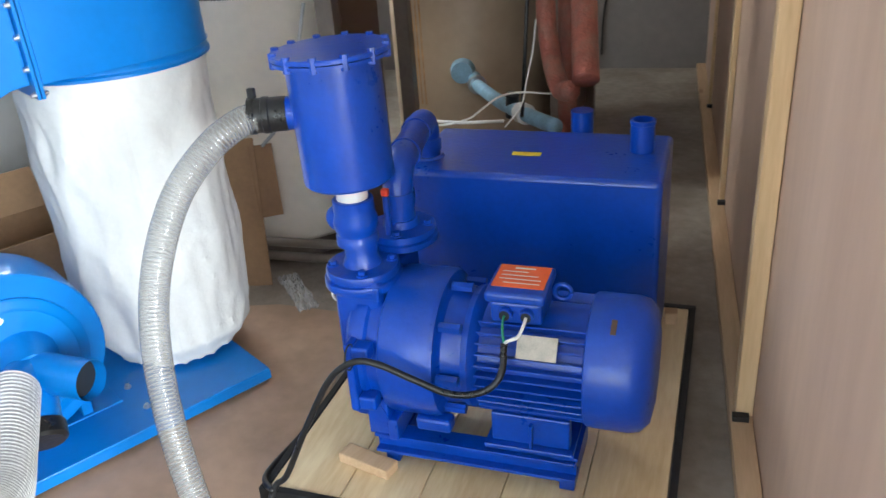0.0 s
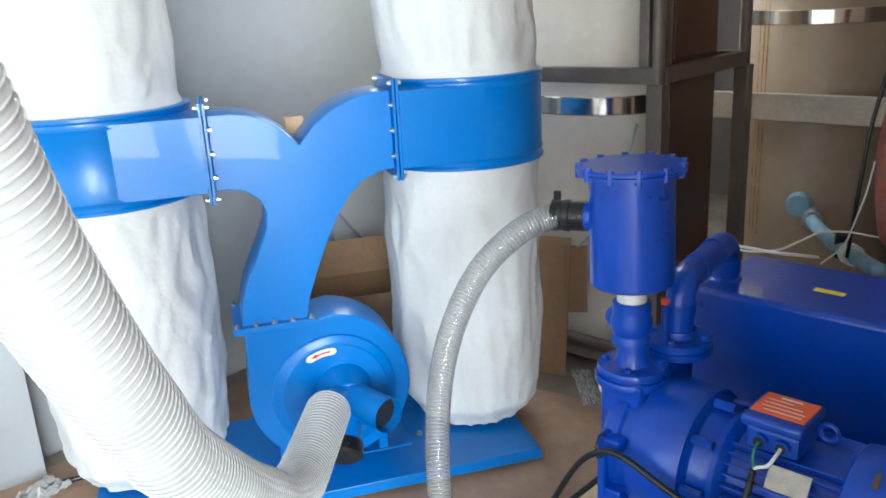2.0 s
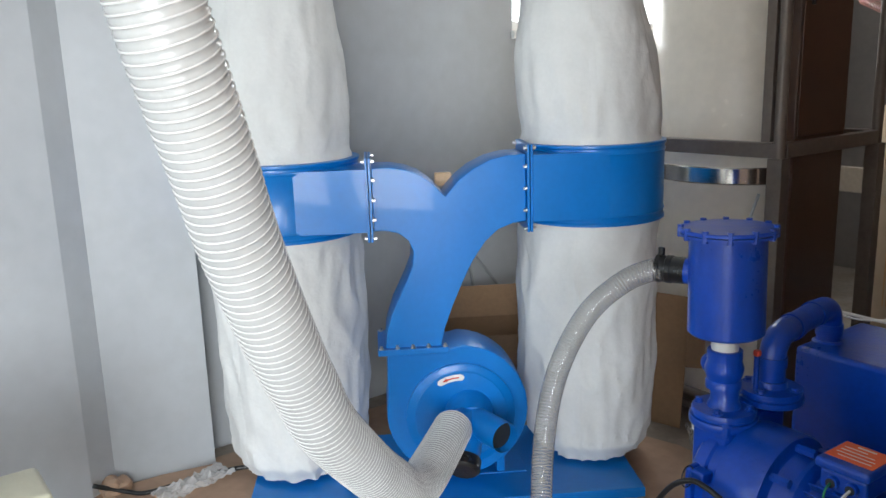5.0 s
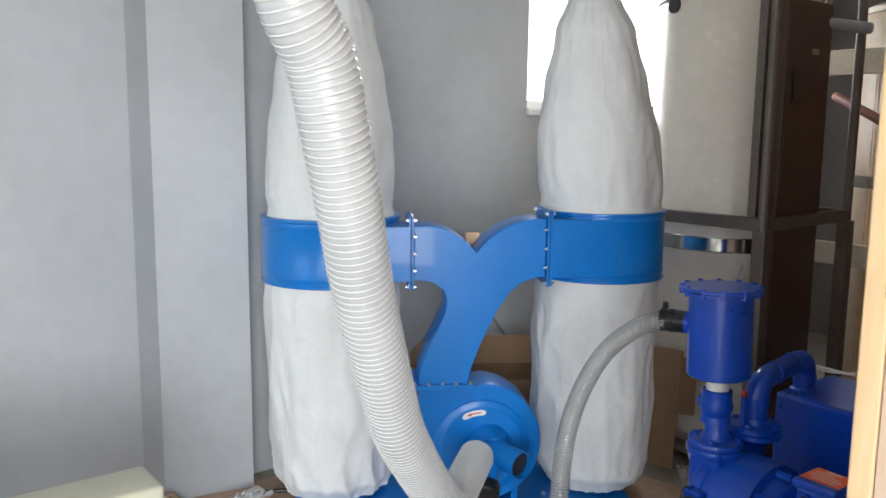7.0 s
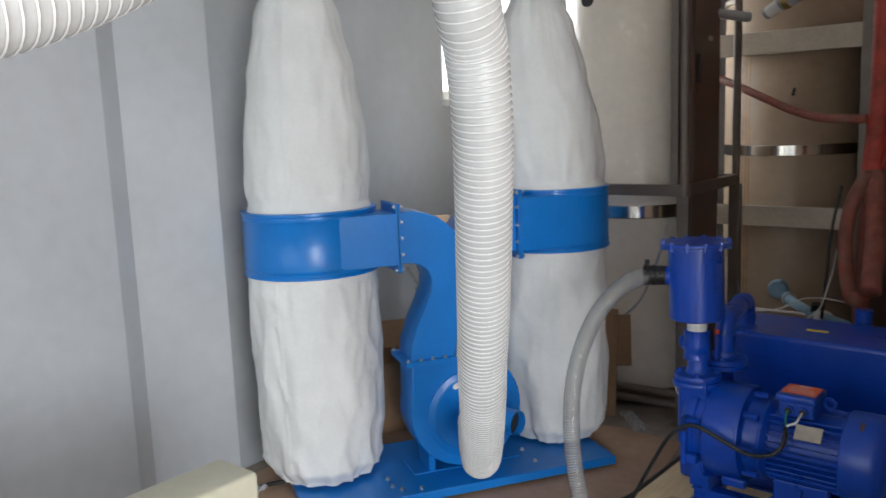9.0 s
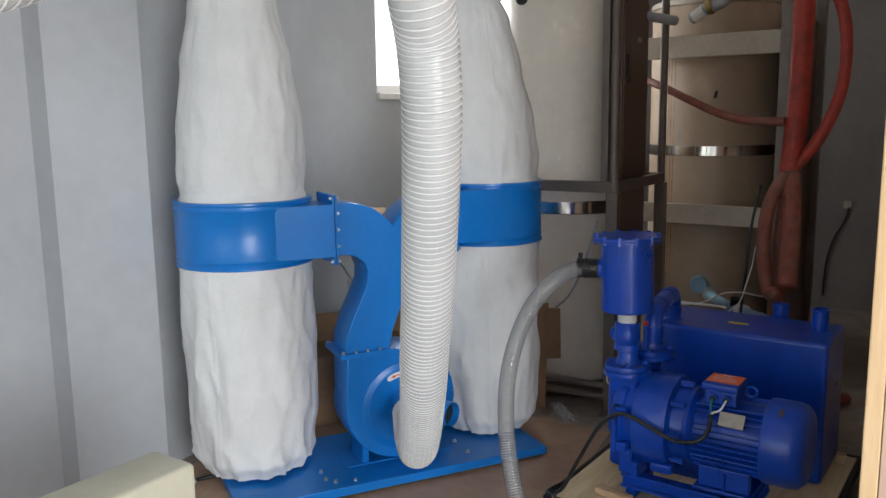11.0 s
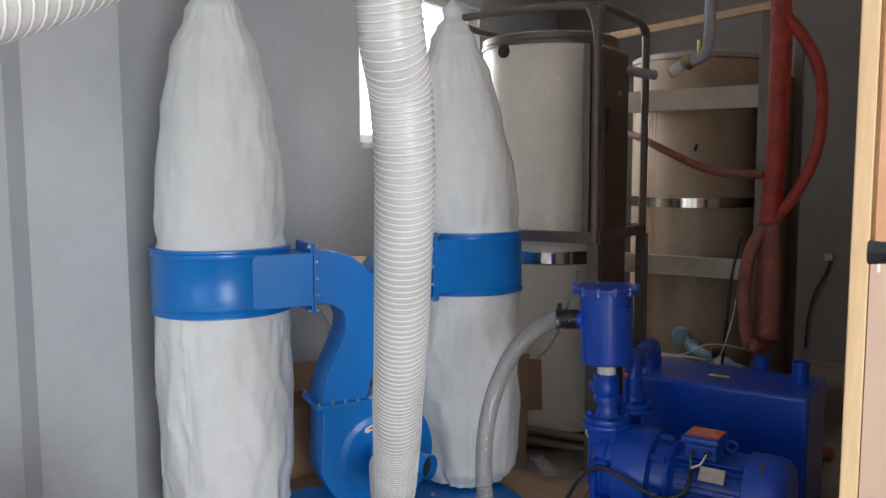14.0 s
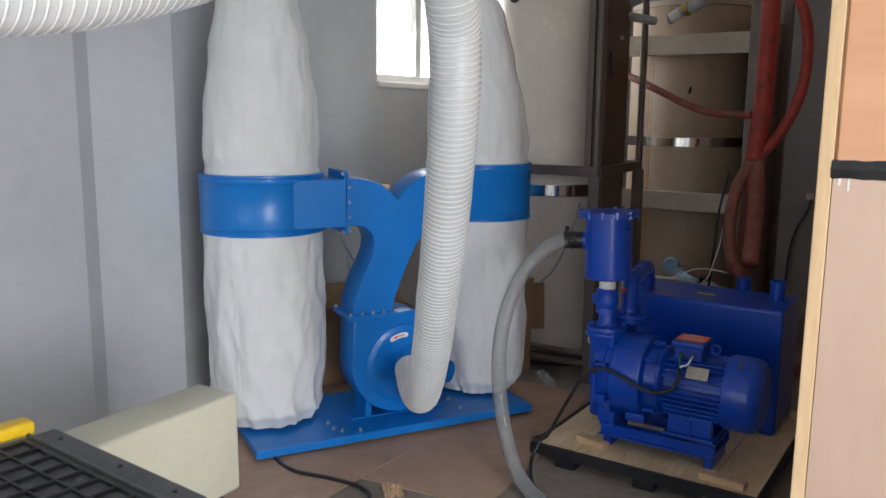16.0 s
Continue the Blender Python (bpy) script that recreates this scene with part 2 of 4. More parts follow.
def lathe(profile, seg=48, m=None, bm=None, warp=None):
    """A turned shape: profile rows (radius, height) round z. warp moves a point by its angle and height."""
    bm = bm or bmesh.new()
    rings = []
    for r, z in profile:
        ring = []
        for k in range(seg):
            a = 2 * math.pi * k / seg
            p = Vector((r * math.cos(a), r * math.sin(a), z))
            if warp:
                p = warp(p, a, z, r)
            ring.append(bm.verts.new(m @ p if m else p))
        rings.append(ring)
    for a, b in zip(rings[:-1], rings[1:]):
        for k in range(seg):
            bm.faces.new((a[k], a[(k + 1) % seg], b[(k + 1) % seg], b[k]))
    if profile[0][0] > 1e-3:
        bm.faces.new(list(reversed(rings[0])))
    if profile[-1][0] > 1e-3:
        bm.faces.new(rings[-1])
    bmesh.ops.recalc_face_normals(bm, faces=bm.faces)
    return smooth(bm)


def spline(points, steps=12):
    """A smooth line through the points (Catmull-Rom)."""
    p = [Vector(q) for q in points]
    p = [2 * p[0] - p[1]] + p + [2 * p[-1] - p[-2]]
    out = []
    for i in range(1, len(p) - 2):
        for k in range(steps):
            s = k / steps
            a, b, c, d = p[i - 1], p[i], p[i + 1], p[i + 2]
            out.append(0.5 * (2 * b + (c - a) * s + (2 * a - 5 * b + 4 * c - d) * s * s + (3 * b - a - 3 * c + d) * s ** 3))
    out.append(p[-2])
    return out


def frames_along(path):
    """A frame that does not twist at each point of a path."""
    t = [(path[min(i + 1, len(path) - 1)] - path[max(i - 1, 0)]).normalized() for i in range(len(path))]
    side = t[0].orthogonal().normalized()
    rows = []
    for i, q in enumerate(path):
        side = (side - t[i] * side.dot(t[i])).normalized()
        rows.append((q, side.copy(), t[i].cross(side)))
    return rows


def tube(path, r, seg=14, bm=None, cap=True):
    """A pipe along a path; r may be a function of the share of the way."""
    bm = bm or bmesh.new()
    rings = []
    rows = frames_along(path)
    for i, (q, a, b) in enumerate(rows):
        rad = r(i / (len(rows) - 1)) if callable(r) else r
        rings.append([bm.verts.new(q + rad * (math.cos(w) * a + math.sin(w) * b)) for w in (2 * math.pi * k / seg for k in range(seg))])
    for x, y in zip(rings[:-1], rings[1:]):
        for k in range(seg):
            bm.faces.new((x[k], x[(k + 1) % seg], y[(k + 1) % seg], y[k]))
    if cap:
        bm.faces.new(list(reversed(rings[0])))
        bm.faces.new(rings[-1])
    return smooth(bm, 50)


def resample(path, step):
    out, left = [path[0]], step
    for a, b in zip(path[:-1], path[1:]):
        d, at = (b - a).length, 0.0
        while d - at >= left:
            at += left
            out.append(a.lerp(b, at / d))
            left = step
        left -= d - at
    return out


def coil(path, r, pitch, wire, per=18, seg=5):
    """The spiral wire of a hose, wound round its path."""
    fine = resample(path, pitch / per)
    pts = []
    for i, (q, a, b) in enumerate(frames_along(fine)):
        w = 2 * math.pi * i / per
        pts.append(q + r * (math.cos(w) * a + math.sin(w) * b))
    return tube(pts, wire, seg)


def plate_shape(outline, y0, y1, bevel=0.0):
    """A flat outline of (x, z) rows, given depth from y0 to y1."""
    bm = bmesh.new()
    lo = [bm.verts.new((x, y0, z)) for x, z in outline]
    hi = [bm.verts.new((x, y1, z)) for x, z in outline]
    n = len(outline)
    bm.faces.new(lo)
    bm.faces.new(list(reversed(hi)))
    for k in range(n):
        bm.faces.new((lo[(k + 1) % n], lo[k], hi[k], hi[(k + 1) % n]))
    bmesh.ops.recalc_face_normals(bm, faces=bm.faces)
    if bevel:
        bmesh.ops.bevel(bm, geom=[e for e in bm.edges if e.calc_face_angle(0) > 0.9], offset=bevel, segments=2, affect="EDGES", profile=0.5)
    smooth(bm, 30)
    for f in bm.faces:
        if len(f.verts) > 8:
            f.smooth = False
    return bm


def flat_sides(bm, area):
    """Rounded edges with truly flat faces between them."""
    for f in bm.faces:
        f.smooth = f.calc_area() < area
    return bm


def bolts(parent, places, direction, r=0.008, h=0.01, material=None, name="bolt"):
    for q in places:
        q = Vector(q)
        d = Vector(direction).normalized()
        bm = rod(q, q + d * h * 0.35, r * 1.5, seg=12)
        rod(q + d * h * 0.35, q + d * h, r, seg=6, bm=bm)
        part(name, bm, material or M_STEEL, parent)

# ---- setting ----
CEIL = 3.0


def slab(name, lo, hi, material, label, category, bevel=0.0):
    return solo(name, box(lo, hi, bevel), material, label, category, kind="structure")


slab("floor", (-3.2, -3.9, -0.12), (3.3, 6.1, 0.0), M_FLOOR, "dusty grey brown concrete floor", "floor")
slab("ceiling", (-3.2, -3.9, CEIL), (3.3, 6.1, CEIL + 0.1), M_CEIL, "plain pale grey ceiling sheet", "ceiling")


def wall_west():
    """The long panelled wall: a boxed pier with one splayed side, then the recessed stretch with the window opening."""
    bm = bmesh.new()
    line = [(-2.345, -3.7), (-2.345, 0.50), (-2.392, 0.60), (-2.295, 0.962), (-2.43, 1.01), (-2.43, WIN[0])]

    def strip(rows, z0, z1):
        lo, hi = [bm.verts.new((x, y, z0)) for x, y in rows], [bm.verts.new((x, y, z1)) for x, y in rows]
        for k in range(len(rows) - 1):
            bm.faces.new((lo[k], lo[k + 1], hi[k + 1], hi[k]))

    strip(line, 0, CEIL)
    y0, y1, z0, z1 = WIN
    strip([(-2.43, y0), (-2.43, y1)], 0, z0)
    strip([(-2.43, y0), (-2.43, y1)], z1, CEIL)
    strip([(-2.43, y1), (-2.43, 5.8)], 0, CEIL)
    # reveals of the opening and the outer skin
    q = [[(-2.43, y, z), (-2.62, y, z)] for y, z in ((y0, z0), (y1, z0), (y1, z1), (y0, z1))]
    for k in range(4):
        a, b = q[k], q[(k + 1) % 4]
        bm.faces.new([bm.verts.new(v) for v in (a[0], b[0], b[1], a[1])])
    box((-2.62, -3.7, 0), (-2.60, y0, CEIL), bm=bm)
    box((-2.62, y1, 0), (-2.60, 5.8, CEIL), bm=bm)
    box((-2.62, y0, 0), (-2.60, y1, z0), bm=bm)
    box((-2.62, y0, z1), (-2.60, y1, CEIL), bm=bm)
    bmesh.ops.remove_doubles(bm, verts=bm.verts, dist=1e-4)
    return solo("wall_west", bm, M_WALL, "pale grey painted panel wall with a boxed pier", "wall", kind="structure")


WIN = (2.77, 4.30, 1.70, 2.74)
wall_west()
slab("wall_north", (-2.62, 5.8, 0), (3.2, 5.95, CEIL), M_WALLIN, "grey plaster end wall with its shade in the colour", "wall")


def wall_east():
    bm = box((3.05, -3.7, 0), (3.2, -3.6, CEIL))
    box((3.05, -1.1, 0), (3.2, 5.8, CEIL), bm=bm)
    box((3.05, -3.6, 2.6), (3.2, -1.1, CEIL), bm=bm)
    solo("wall_east", bm, M_WALL, "pale grey side wall with a wide open doorway", "wall", kind="structure")


wall_east()


def wall_south():
    bm = box((-2.62, -3.85, 0), (-2.25, -3.7, CEIL))
    box((0.45, -3.85, 0), (3.2, -3.7, CEIL), bm=bm)
    box((-2.25, -3.85, 2.65), (0.45, -3.7, CEIL), bm=bm)
    solo("wall_south", bm, M_WALL, "pale grey wall with a wide open doorway", "wall", kind="structure")


wall_south()


def window():
    w = thing("window_1", "white framed window with frosted bright panes", "window", kind="structure")
    y0, y1, z0, z1 = WIN
    x0, x1 = -2.56, -2.50
    bm = box((x0, y0, z0), (x1, y0 + 0.05, z1), 0.004)
    box((x0, y1 - 0.05, z0), (x1, y1, z1), 0.004, bm=bm)
    box((x0, y0 + 0.05, z0), (x1, y1 - 0.05, z0 + 0.06), 0.004, bm=bm)
    box((x0, y0 + 0.05, z1 - 0.05), (x1, y1 - 0.05, z1), 0.004, bm=bm)
    box((x0, 3.36, z0 + 0.06), (x1, 3.43, z1 - 0.05), 0.004, bm=bm)
    part("window_frame", bm, M_WHITE, w, "white plastic window frame")
    part("window_sill", box((-2.53, y0 - 0.01, z0 - 0.03), (-2.405, y1 + 0.01, z0 + 0.008), 0.006), M_WHITE, w, "worn white sill")
    for a, b in ((y0 + 0.05, 3.36), (3.43, y1 - 0.05)):
        p = part("pane", box((-2.535, a, z0 + 0.06), (-2.529, b, z1 - 0.05)), M_FILM, w)
        p.visible_shadow = False


window()
M_SKY = bpy.data.materials.new("bright_overcast_backdrop")
M_SKY.use_nodes = True
M_SKY.node_tree.nodes["Principled BSDF"].inputs["Emission Color"].default_value = (0.95, 1.0, 0.98, 1)
M_SKY.node_tree.nodes["Principled BSDF"].inputs["Emission Strength"].default_value = 3.0
slab("backdrop", (-4.0, -1, -1), (-3.98, 9, 6), M_SKY, "bright overcast sky outside the window", "sky")

# brown sheets laid on the concrete


def floor_sheet(outline, z, label):
    bm = bmesh.new()
    lo = [bm.verts.new((x, y, z)) for x, y in outline]
    face = bm.faces.new(lo)
    ext = bmesh.ops.extrude_face_region(bm, geom=[face])
    for v in (g for g in ext["geom"] if isinstance(g, bmesh.types.BMVert)):
        v.co.z += 0.004
    bmesh.ops.recalc_face_normals(bm, faces=bm.faces)
    return solo("floor_sheet", bm, M_MAT, label, "floor sheet", "sheets laid on the floor", "structure")


floor_sheet([(-2.2, 0.35), (-1.35, 0.95), (-0.80, 0.98), (-0.72, 1.08), (-0.715, 1.3), (-0.735, 1.6), (-0.77, 2.0), (-0.815, 2.42), (-1.15, 2.45), (-2.3, 2.2), (-2.36, 0.5)], 0.001, "smooth brown sheet laid under the dust collector")
floor_sheet([(-2.1, 0.0), (-1.30, 0.42), (-1.28, 0.95), (-1.255, 1.25), (-1.62, 1.05), (-2.2, 0.3)], 0.0065, "loose overlapping piece of brown sheet")

# ---- the plywood partition ----


def partition():
    p = thing("partition", "unfinished plywood partition on pale pine studs", "partition", kind="structure")
    part("bottom_plate", box((0.376, 0.63, 0), (0.433, 5.75, 0.045), 0.003), M_PLATEWOOD, p, "pale pine floor plate")
    for y, x in ((1.99, 0.388), (3.42, 0.412), (4.77, 0.415)):
        part("stud", box((x, y, 0.047), (0.433, y + 0.065, CEIL), 0.003), M_STUD, p)
        part("nail_plate", box((x - 0.008, y - 0.028, 0.0455), (x + 0.034, y - 0.003, 0.062), 0.002), M_IRON, p, "small rusty nail plate at the stud foot")
    part("end_stud", box((0.395, 0.555, 0), (0.429, 0.625, CEIL), 0.003), M_STUD, p, "pale pine end stud")
    for a, b in ((0.63, 2.43), (2.434, 4.26), (4.264, 5.78)):
        part("plywood_sheet", box((0.435, a, 0), (0.447, b, CEIL), 0.001), M_PLY, p)
    part("plywood_sheet", box((0.431, 0.558, 0), (3.04, 0.570, 1.385), 0.001), M_PLY, p)
    part("edge_batten", box((0.4295, 0.572, 0), (0.457, 0.625, CEIL), 0.001), M_STUD, p)
    part("plywood_sheet", box((0.437, 0.559, 1.389), (3.04, 0.571, CEIL), 0.001), M_PLYUP, p, "orange tinted upper plywood sheet")
    return p


partition()


def tape():
    bm = bmesh.new()
    n = 26
    rows = []
    for k in range(n):
        x = 0.425 + 0.6 * k / (n - 1)
        j = 0.003 * noise.noise(Vector((x * 30, 1, 2)))
        rows.append([bm.verts.new((x, 0.5555 + j * 0.3, 1.362 + 0.006 * noise.noise(Vector((x * 25, 0, 0)))),),
                     bm.verts.new((x, 0.551 + j, 1.385)), bm.verts.new((x, 0.5555, 1.408 + 0.006 * noise.noise(Vector((x * 25, 5, 0)))))])
    for a, b in zip(rows[:-1], rows[1:]):
        for k in (0, 1):
            bm.faces.new((a[k], b[k], b[k + 1], a[k + 1]))
    ext = bmesh.ops.extrude_face_region(bm, geom=bm.faces[:])
    for v in (g for g in ext["geom"] if isinstance(g, bmesh.types.BMVert)):
        v.co.y += 0.002
    bmesh.ops.recalc_face_normals(bm, faces=bm.faces)
    for x0, h in ((0.443, 0.016), (0.463, 0.03)):
        solo("glue_drip", box((x0, 0.5562, 1.362 - h), (x0 + 0.006, 0.5578, 1.362), 0.0007, 1), M_WHITE, "white glue run below the tape", "glue drip", "glue drips")
    solo("tape_strip", bm, M_BLACK, "crinkled black tape over the plywood seam", "tape")


tape()

# ---- dust collector ----
COLLECTOR = pose(-1.4615, 1.539, 0, 0, 0, 56)


def bag_warp(seed, amount, z_lo, z_hi, folds):
    """Creases of a limp cloth bag: broad soft panels, sharp slanting creases, and gathers next to the drum."""
    def f(p, a, z, r):
        s = (z - z_lo) / (z_hi - z_lo)
        c, q = math.cos(a), math.sin(a)
        broad = noise.noise(Vector((c * folds + seed, q * folds, z * 1.1 + seed)))
        k1 = noise.noise(Vector((c * 2.2 + z * 1.5, q * 2.2 + seed, z * 2.6)))
        k2 = noise.noise(Vector((c * 4.5 + seed, q * 4.5 - z * 2.0, z * 5.5)))
        k3 = noise.noise(Vector((c * 8.5 + z * 4, q * 8.5 + seed, z * 8 - c * 3)))
        crease = (1 - 3.0 * abs(k1)) * 0.9 + (1 - 3.0 * abs(k2)) * 0.6 + (1 - 3.0 * abs(k3)) * 0.1
        gather = noise.noise(Vector((c * 11, q * 11 + seed, z * 6))) * max(0.0, 1 - abs(z - (z_hi if folds > 1.0 else z_lo)) * 9)
        low = max(0.0, 1 - s * 4.5)
        d = amount * (0.9 * broad + 0.42 * crease * (0.75 + 0.8 * low) + 0.3 * gather)
        d *= min(1.0, abs(z - (z_hi if folds > 1.0 else z_lo)) / 0.07)
        k = 1 + d / max(r, 0.03) if r > 0.05 else 1
        return Vector((p.x * k, p.y * k, z + 0.018 * broad * low))
    return f


def profile_between(rows, n):
    out = []
    for i in range(n + 1):
        z = rows[0][1] + (rows[-1][1] - rows[0][1]) * i / n
        for (r0, z0), (r1, z1) in zip(rows[:-1], rows[1:]):
            if z0 <= z <= z1 + 1e-9:
                s = (z - z0) / (z1 - z0)
                s = s * s * (3 - 2 * s)
                out.append((r0 + (r1 - r0) * s, z))
                break
    return out


def seam_strip(rows, warp, a0, c):
    """A stitched overlap of the cloth running up a bag."""
    bm = bmesh.new()
    prev = None
    for r, z in rows:
        line = []
        for da, lift in ((-0.045, 0.0005), (-0.036, 0.0014), (0.036, 0.0014), (0.045, 0.0005)):
            a = a0 + da * min(1.0, 0.25 / max(r, 0.05))
            p = warp(Vector((r * math.cos(a), r * math.sin(a), z)), a, z, r)
            line.append(bm.verts.new(c + p + Vector((math.cos(a), math.sin(a), 0)) * lift))
        if prev:
            for k in range(3):
                bm.faces.new((prev[k], prev[k + 1], line[k + 1], line[k]))
        prev = line
    return smooth(bm, 20)


def dust_collector():
    d = thing("dust_collector", "sky blue twin-bag dust collector with white cloth bags", "dust collector", COLLECTOR)
    # base tray with turned-down rim
    bm = box((-0.745, -0.155, 0.048), (0.655, 0.42, 0.058), 0.003)
    for lo, hi in (((-0.745, -0.155, 0.022), (0.655, -0.150, 0.049)), ((-0.745, 0.415, 0.022), (0.655, 0.42, 0.049)),
                   ((-0.745, -0.15, 0.022), (-0.740, 0.415, 0.049)), ((0.650, -0.15, 0.022), (0.655, 0.415, 0.049))):
        box(lo, hi, bm=bm)
    part("base_tray", bm, M_LBLUE, d)
    for u, v in ((-0.66, -0.09), (-0.66, 0.34), (0.57, -0.09), (0.57, 0.34)):
        c = part("caster", rod((u, v - 0.012, 0.024), (u, v + 0.012, 0.024), 0.0235, seg=20), M_BLACK, d, "small caster under the tray")
        bm = box((u - 0.012, v - 0.018, 0.02), (u + 0.012, v - 0.014, 0.048), 0.001)
        box((u - 0.012, v + 0.014, 0.02), (u + 0.012, v + 0.018, 0.048), 0.001, bm=bm)
        part("caster_fork", bm, M_YPLASTIC, c, "yellow caster fork")
    bolts(d, [(-0.36, -0.05, 0.058), (-0.36, 0.03, 0.058), (-0.33, -0.09, 0.058), (-0.25, -0.11, 0.058), (0.3, -0.06, 0.058), (0.3, 0.08, 0.058)], (0, 0, 1), 0.007, 0.012)
    # fan housing: scroll with an upright outlet neck
    cu, cz, rad = 0.008, 0.325, 0.255
    outline = [(-0.236, 0.560), (-0.240, 0.40)]
    for k in range(33):
        a = radians(165 + k * (445 - 165) / 32)
        outline.append((cu + rad * math.cos(a), cz + rad * math.sin(a) * 0.985))
    outline += [(-0.045, 0.575 - 0.015)]
    h = part("fan_housing", plate_shape(outline, 0.0, 0.19, 0.006), M_LBLUE, d)
    m = Matrix.Translation((cu + 0.01, 0, cz - 0.012)) @ pose(0, 0, 0, 90)
    part("front_cover", lathe([(0.196, -0.002), (0.196, 0.008), (0.190, 0.012), (0.172, 0.013), (0.165, 0.018), (0.0, 0.019)], 56, m), M_LBLUE, h, "round bolted fan cover")
    part("fan_motor", lathe([(0.0, -0.42), (0.08, -0.42), (0.105, -0.40), (0.105, -0.2), (0.13, -0.19), (0.13, -0.185)], 32, m), M_LBLUE, d)
    bm = box((-0.17, 0.03, 0.058), (-0.14, 0.18, 0.22), 0.003)
    box((0.15, 0.03, 0.058), (0.18, 0.18, 0.22), 0.003, bm=bm)
    box((-0.24, 0.02, 0.0585), (0.26, 0.19, 0.064), 0.002, bm=bm)
    part("fan_foot", bm, M_LBLUE, d)
    # inlet adapter with three spouts
    iu, iz = 0.045, 0.325
    ad = part("inlet_adapter", rod((iu, -0.018, iz), (iu, -0.105, iz), 0.088, 0.058, 32), M_LBLUE, d)
    hub = Vector((iu, -0.07, iz))
    for name, way, length in (("spout_left", (-0.10, -0.13, 0.012), 0.135), ("spout_right", (0.095, -0.17, 0.0), 0.195), ("spout_down", (-0.05, -0.16, -0.12), 0.185)):
        w = Vector(way).normalized()
        bm = rod(hub, hub + w * length, 0.052, seg=32)
        bm.normal_update()
        far = [f for f in bm.faces if f.normal.dot(w) > 0.99]
        ins = bmesh.ops.inset_region(bm, faces=far, thickness=0.003)
        for f in far:
            for v in f.verts:
                v.co -= w * 0.10
        part("spout", smooth(bm, 40), M_LBLUE, ad)
        if name == "spout_right":
            # disc inside the blue mouth paints the bore's shade
            part("spout_bore", rod(hub + w * (length - 0.036), hub + w * (length - 0.032), 0.0486, seg=32), M_BORE_SHADE, ad, "dark disc standing for the shade inside the spout")
        if name == "spout_down":
            bm = lathe([(0.0, -0.03), (0.057, -0.03), (0.059, -0.025), (0.059, 0.01), (0.05, 0.018), (0.0, 0.018)], 32, Matrix.Translation(hub + w * length) @ w.to_track_quat("Z", "Y").to_matrix().to_4x4())
            part("black_cap", bm, M_BLACK, ad, "black rubber end cap")
    # arrow sticker on the fan cover
    bm = bmesh.new()
    for r0, r1, y in ((0.124, 0.148, -0.0205),):
        prev = None
        for k in range(17):
            a = radians(124 - 42 * k / 16)
            e = 0.012 * (1 - math.sqrt(max(0.0, 1 - max(0.0, abs(k - 8) - 5.5) ** 2 / 6.6)))
            pair = [bm.verts.new((cu + 0.005 + r * math.cos(a), y, cz + r * math.sin(a))) for r in (r0 + e, r1 - e)]
            if prev:
                bm.faces.new((prev[0], pair[0], pair[1], prev[1]))
            prev = pair
    st = part("arrow_sticker", bm, M_WHITE, h, "white curved sticker with a red arrow")
    bm = bmesh.new()
    prev = None
    for k in range(13):
        a = radians(90 + 26 * k / 12)
        wid = 0.0025 if k < 9 else 0.008 * (12 - k) / 4 + 0.0004
        pair = [bm.verts.new((cu + 0.005 + r * math.cos(a), -0.0215, cz + r * math.sin(a))) for r in (0.136 - wid, 0.136 + wid)]
        if prev:
            bm.faces.new((prev[0], pair[0], pair[1], prev[1]))
        prev = pair
    part("arrow", bm, M_REDV, st, "red arrow")
    # flange between fan and duct
    f = part("duct_flange", box((-0.268, -0.022, 0.556), (-0.020, 0.212, 0.578), 0.002), M_LBLUE, d)
    bolts(f, [(u, v, 0.578) for u in (-0.256, -0.20, -0.145, -0.09, -0.032) for v in (-0.012, 0.202)], (0, 0, 1), 0.006, 0.012)
    # branched duct
    top = [(-0.262, 1.213), (-0.20, 1.214), (-0.15, 1.205), (-0.10, 1.186), (-0.055, 1.152), (-0.015, 1.108), (0.03, 1.160), (0.08, 1.198), (0.14, 1.226), (0.20, 1.240), (0.262, 1.242)]
    right = [(0.262, 1.010), (0.215, 1.005), (0.165, 0.985), (0.12, 0.945), (0.075, 0.880), (0.035, 0.800), (0.0, 0.720), (-0.028, 0.645), (-0.045, 0.576)]
    left = [(-0.240, 0.576), (-0.232, 0.640), (-0.205, 0.720), (-0.165, 0.800), (-0.135, 0.870), (-0.130, 0.920), (-0.145, 0.960), (-0.180, 0.988), (-0.220, 0.998), (-0.262, 0.998)]
    duct = part("branch_duct", plate_shape(top + right + left, 0.0, 0.185, 0.003), M_LBLUE, d)
    part("rear_block", box((-0.035, 0.186, 1.118), (0.025, 0.215, 1.165), 0.003), M_PLATEWOOD, duct, "small pale block behind the fork")
    for s, zlo, zhi in ((-1, 0.965, 1.250), (1, 0.975, 1.275)):
        bm = box((s * 0.268 - 0.004, -0.022, zlo), (s * 0.268 + 0.004, 0.207, zhi), 0.001)
        box((s * 0.279 - 0.004, -0.022, zlo), (s * 0.279 + 0.004, 0.207, zhi), 0.001, bm=bm)
        f = part("side_flange", bm, M_LBLUE, d)
        bolts(f, [(s * 0.264, v, z) for v in (-0.012, 0.197) for z in (zlo + 0.012, zlo + 0.075, (zlo + zhi) / 2, zhi - 0.075, zhi - 0.012)], (-s, 0, 0), 0.006, 0.012)
        bolts(f, [(s * 0.284, v, z) for v in (-0.012,) for z in (zlo + 0.012, (zlo + zhi) / 2, zhi - 0.012)], (s, 0, 0), 0.006, 0.010)
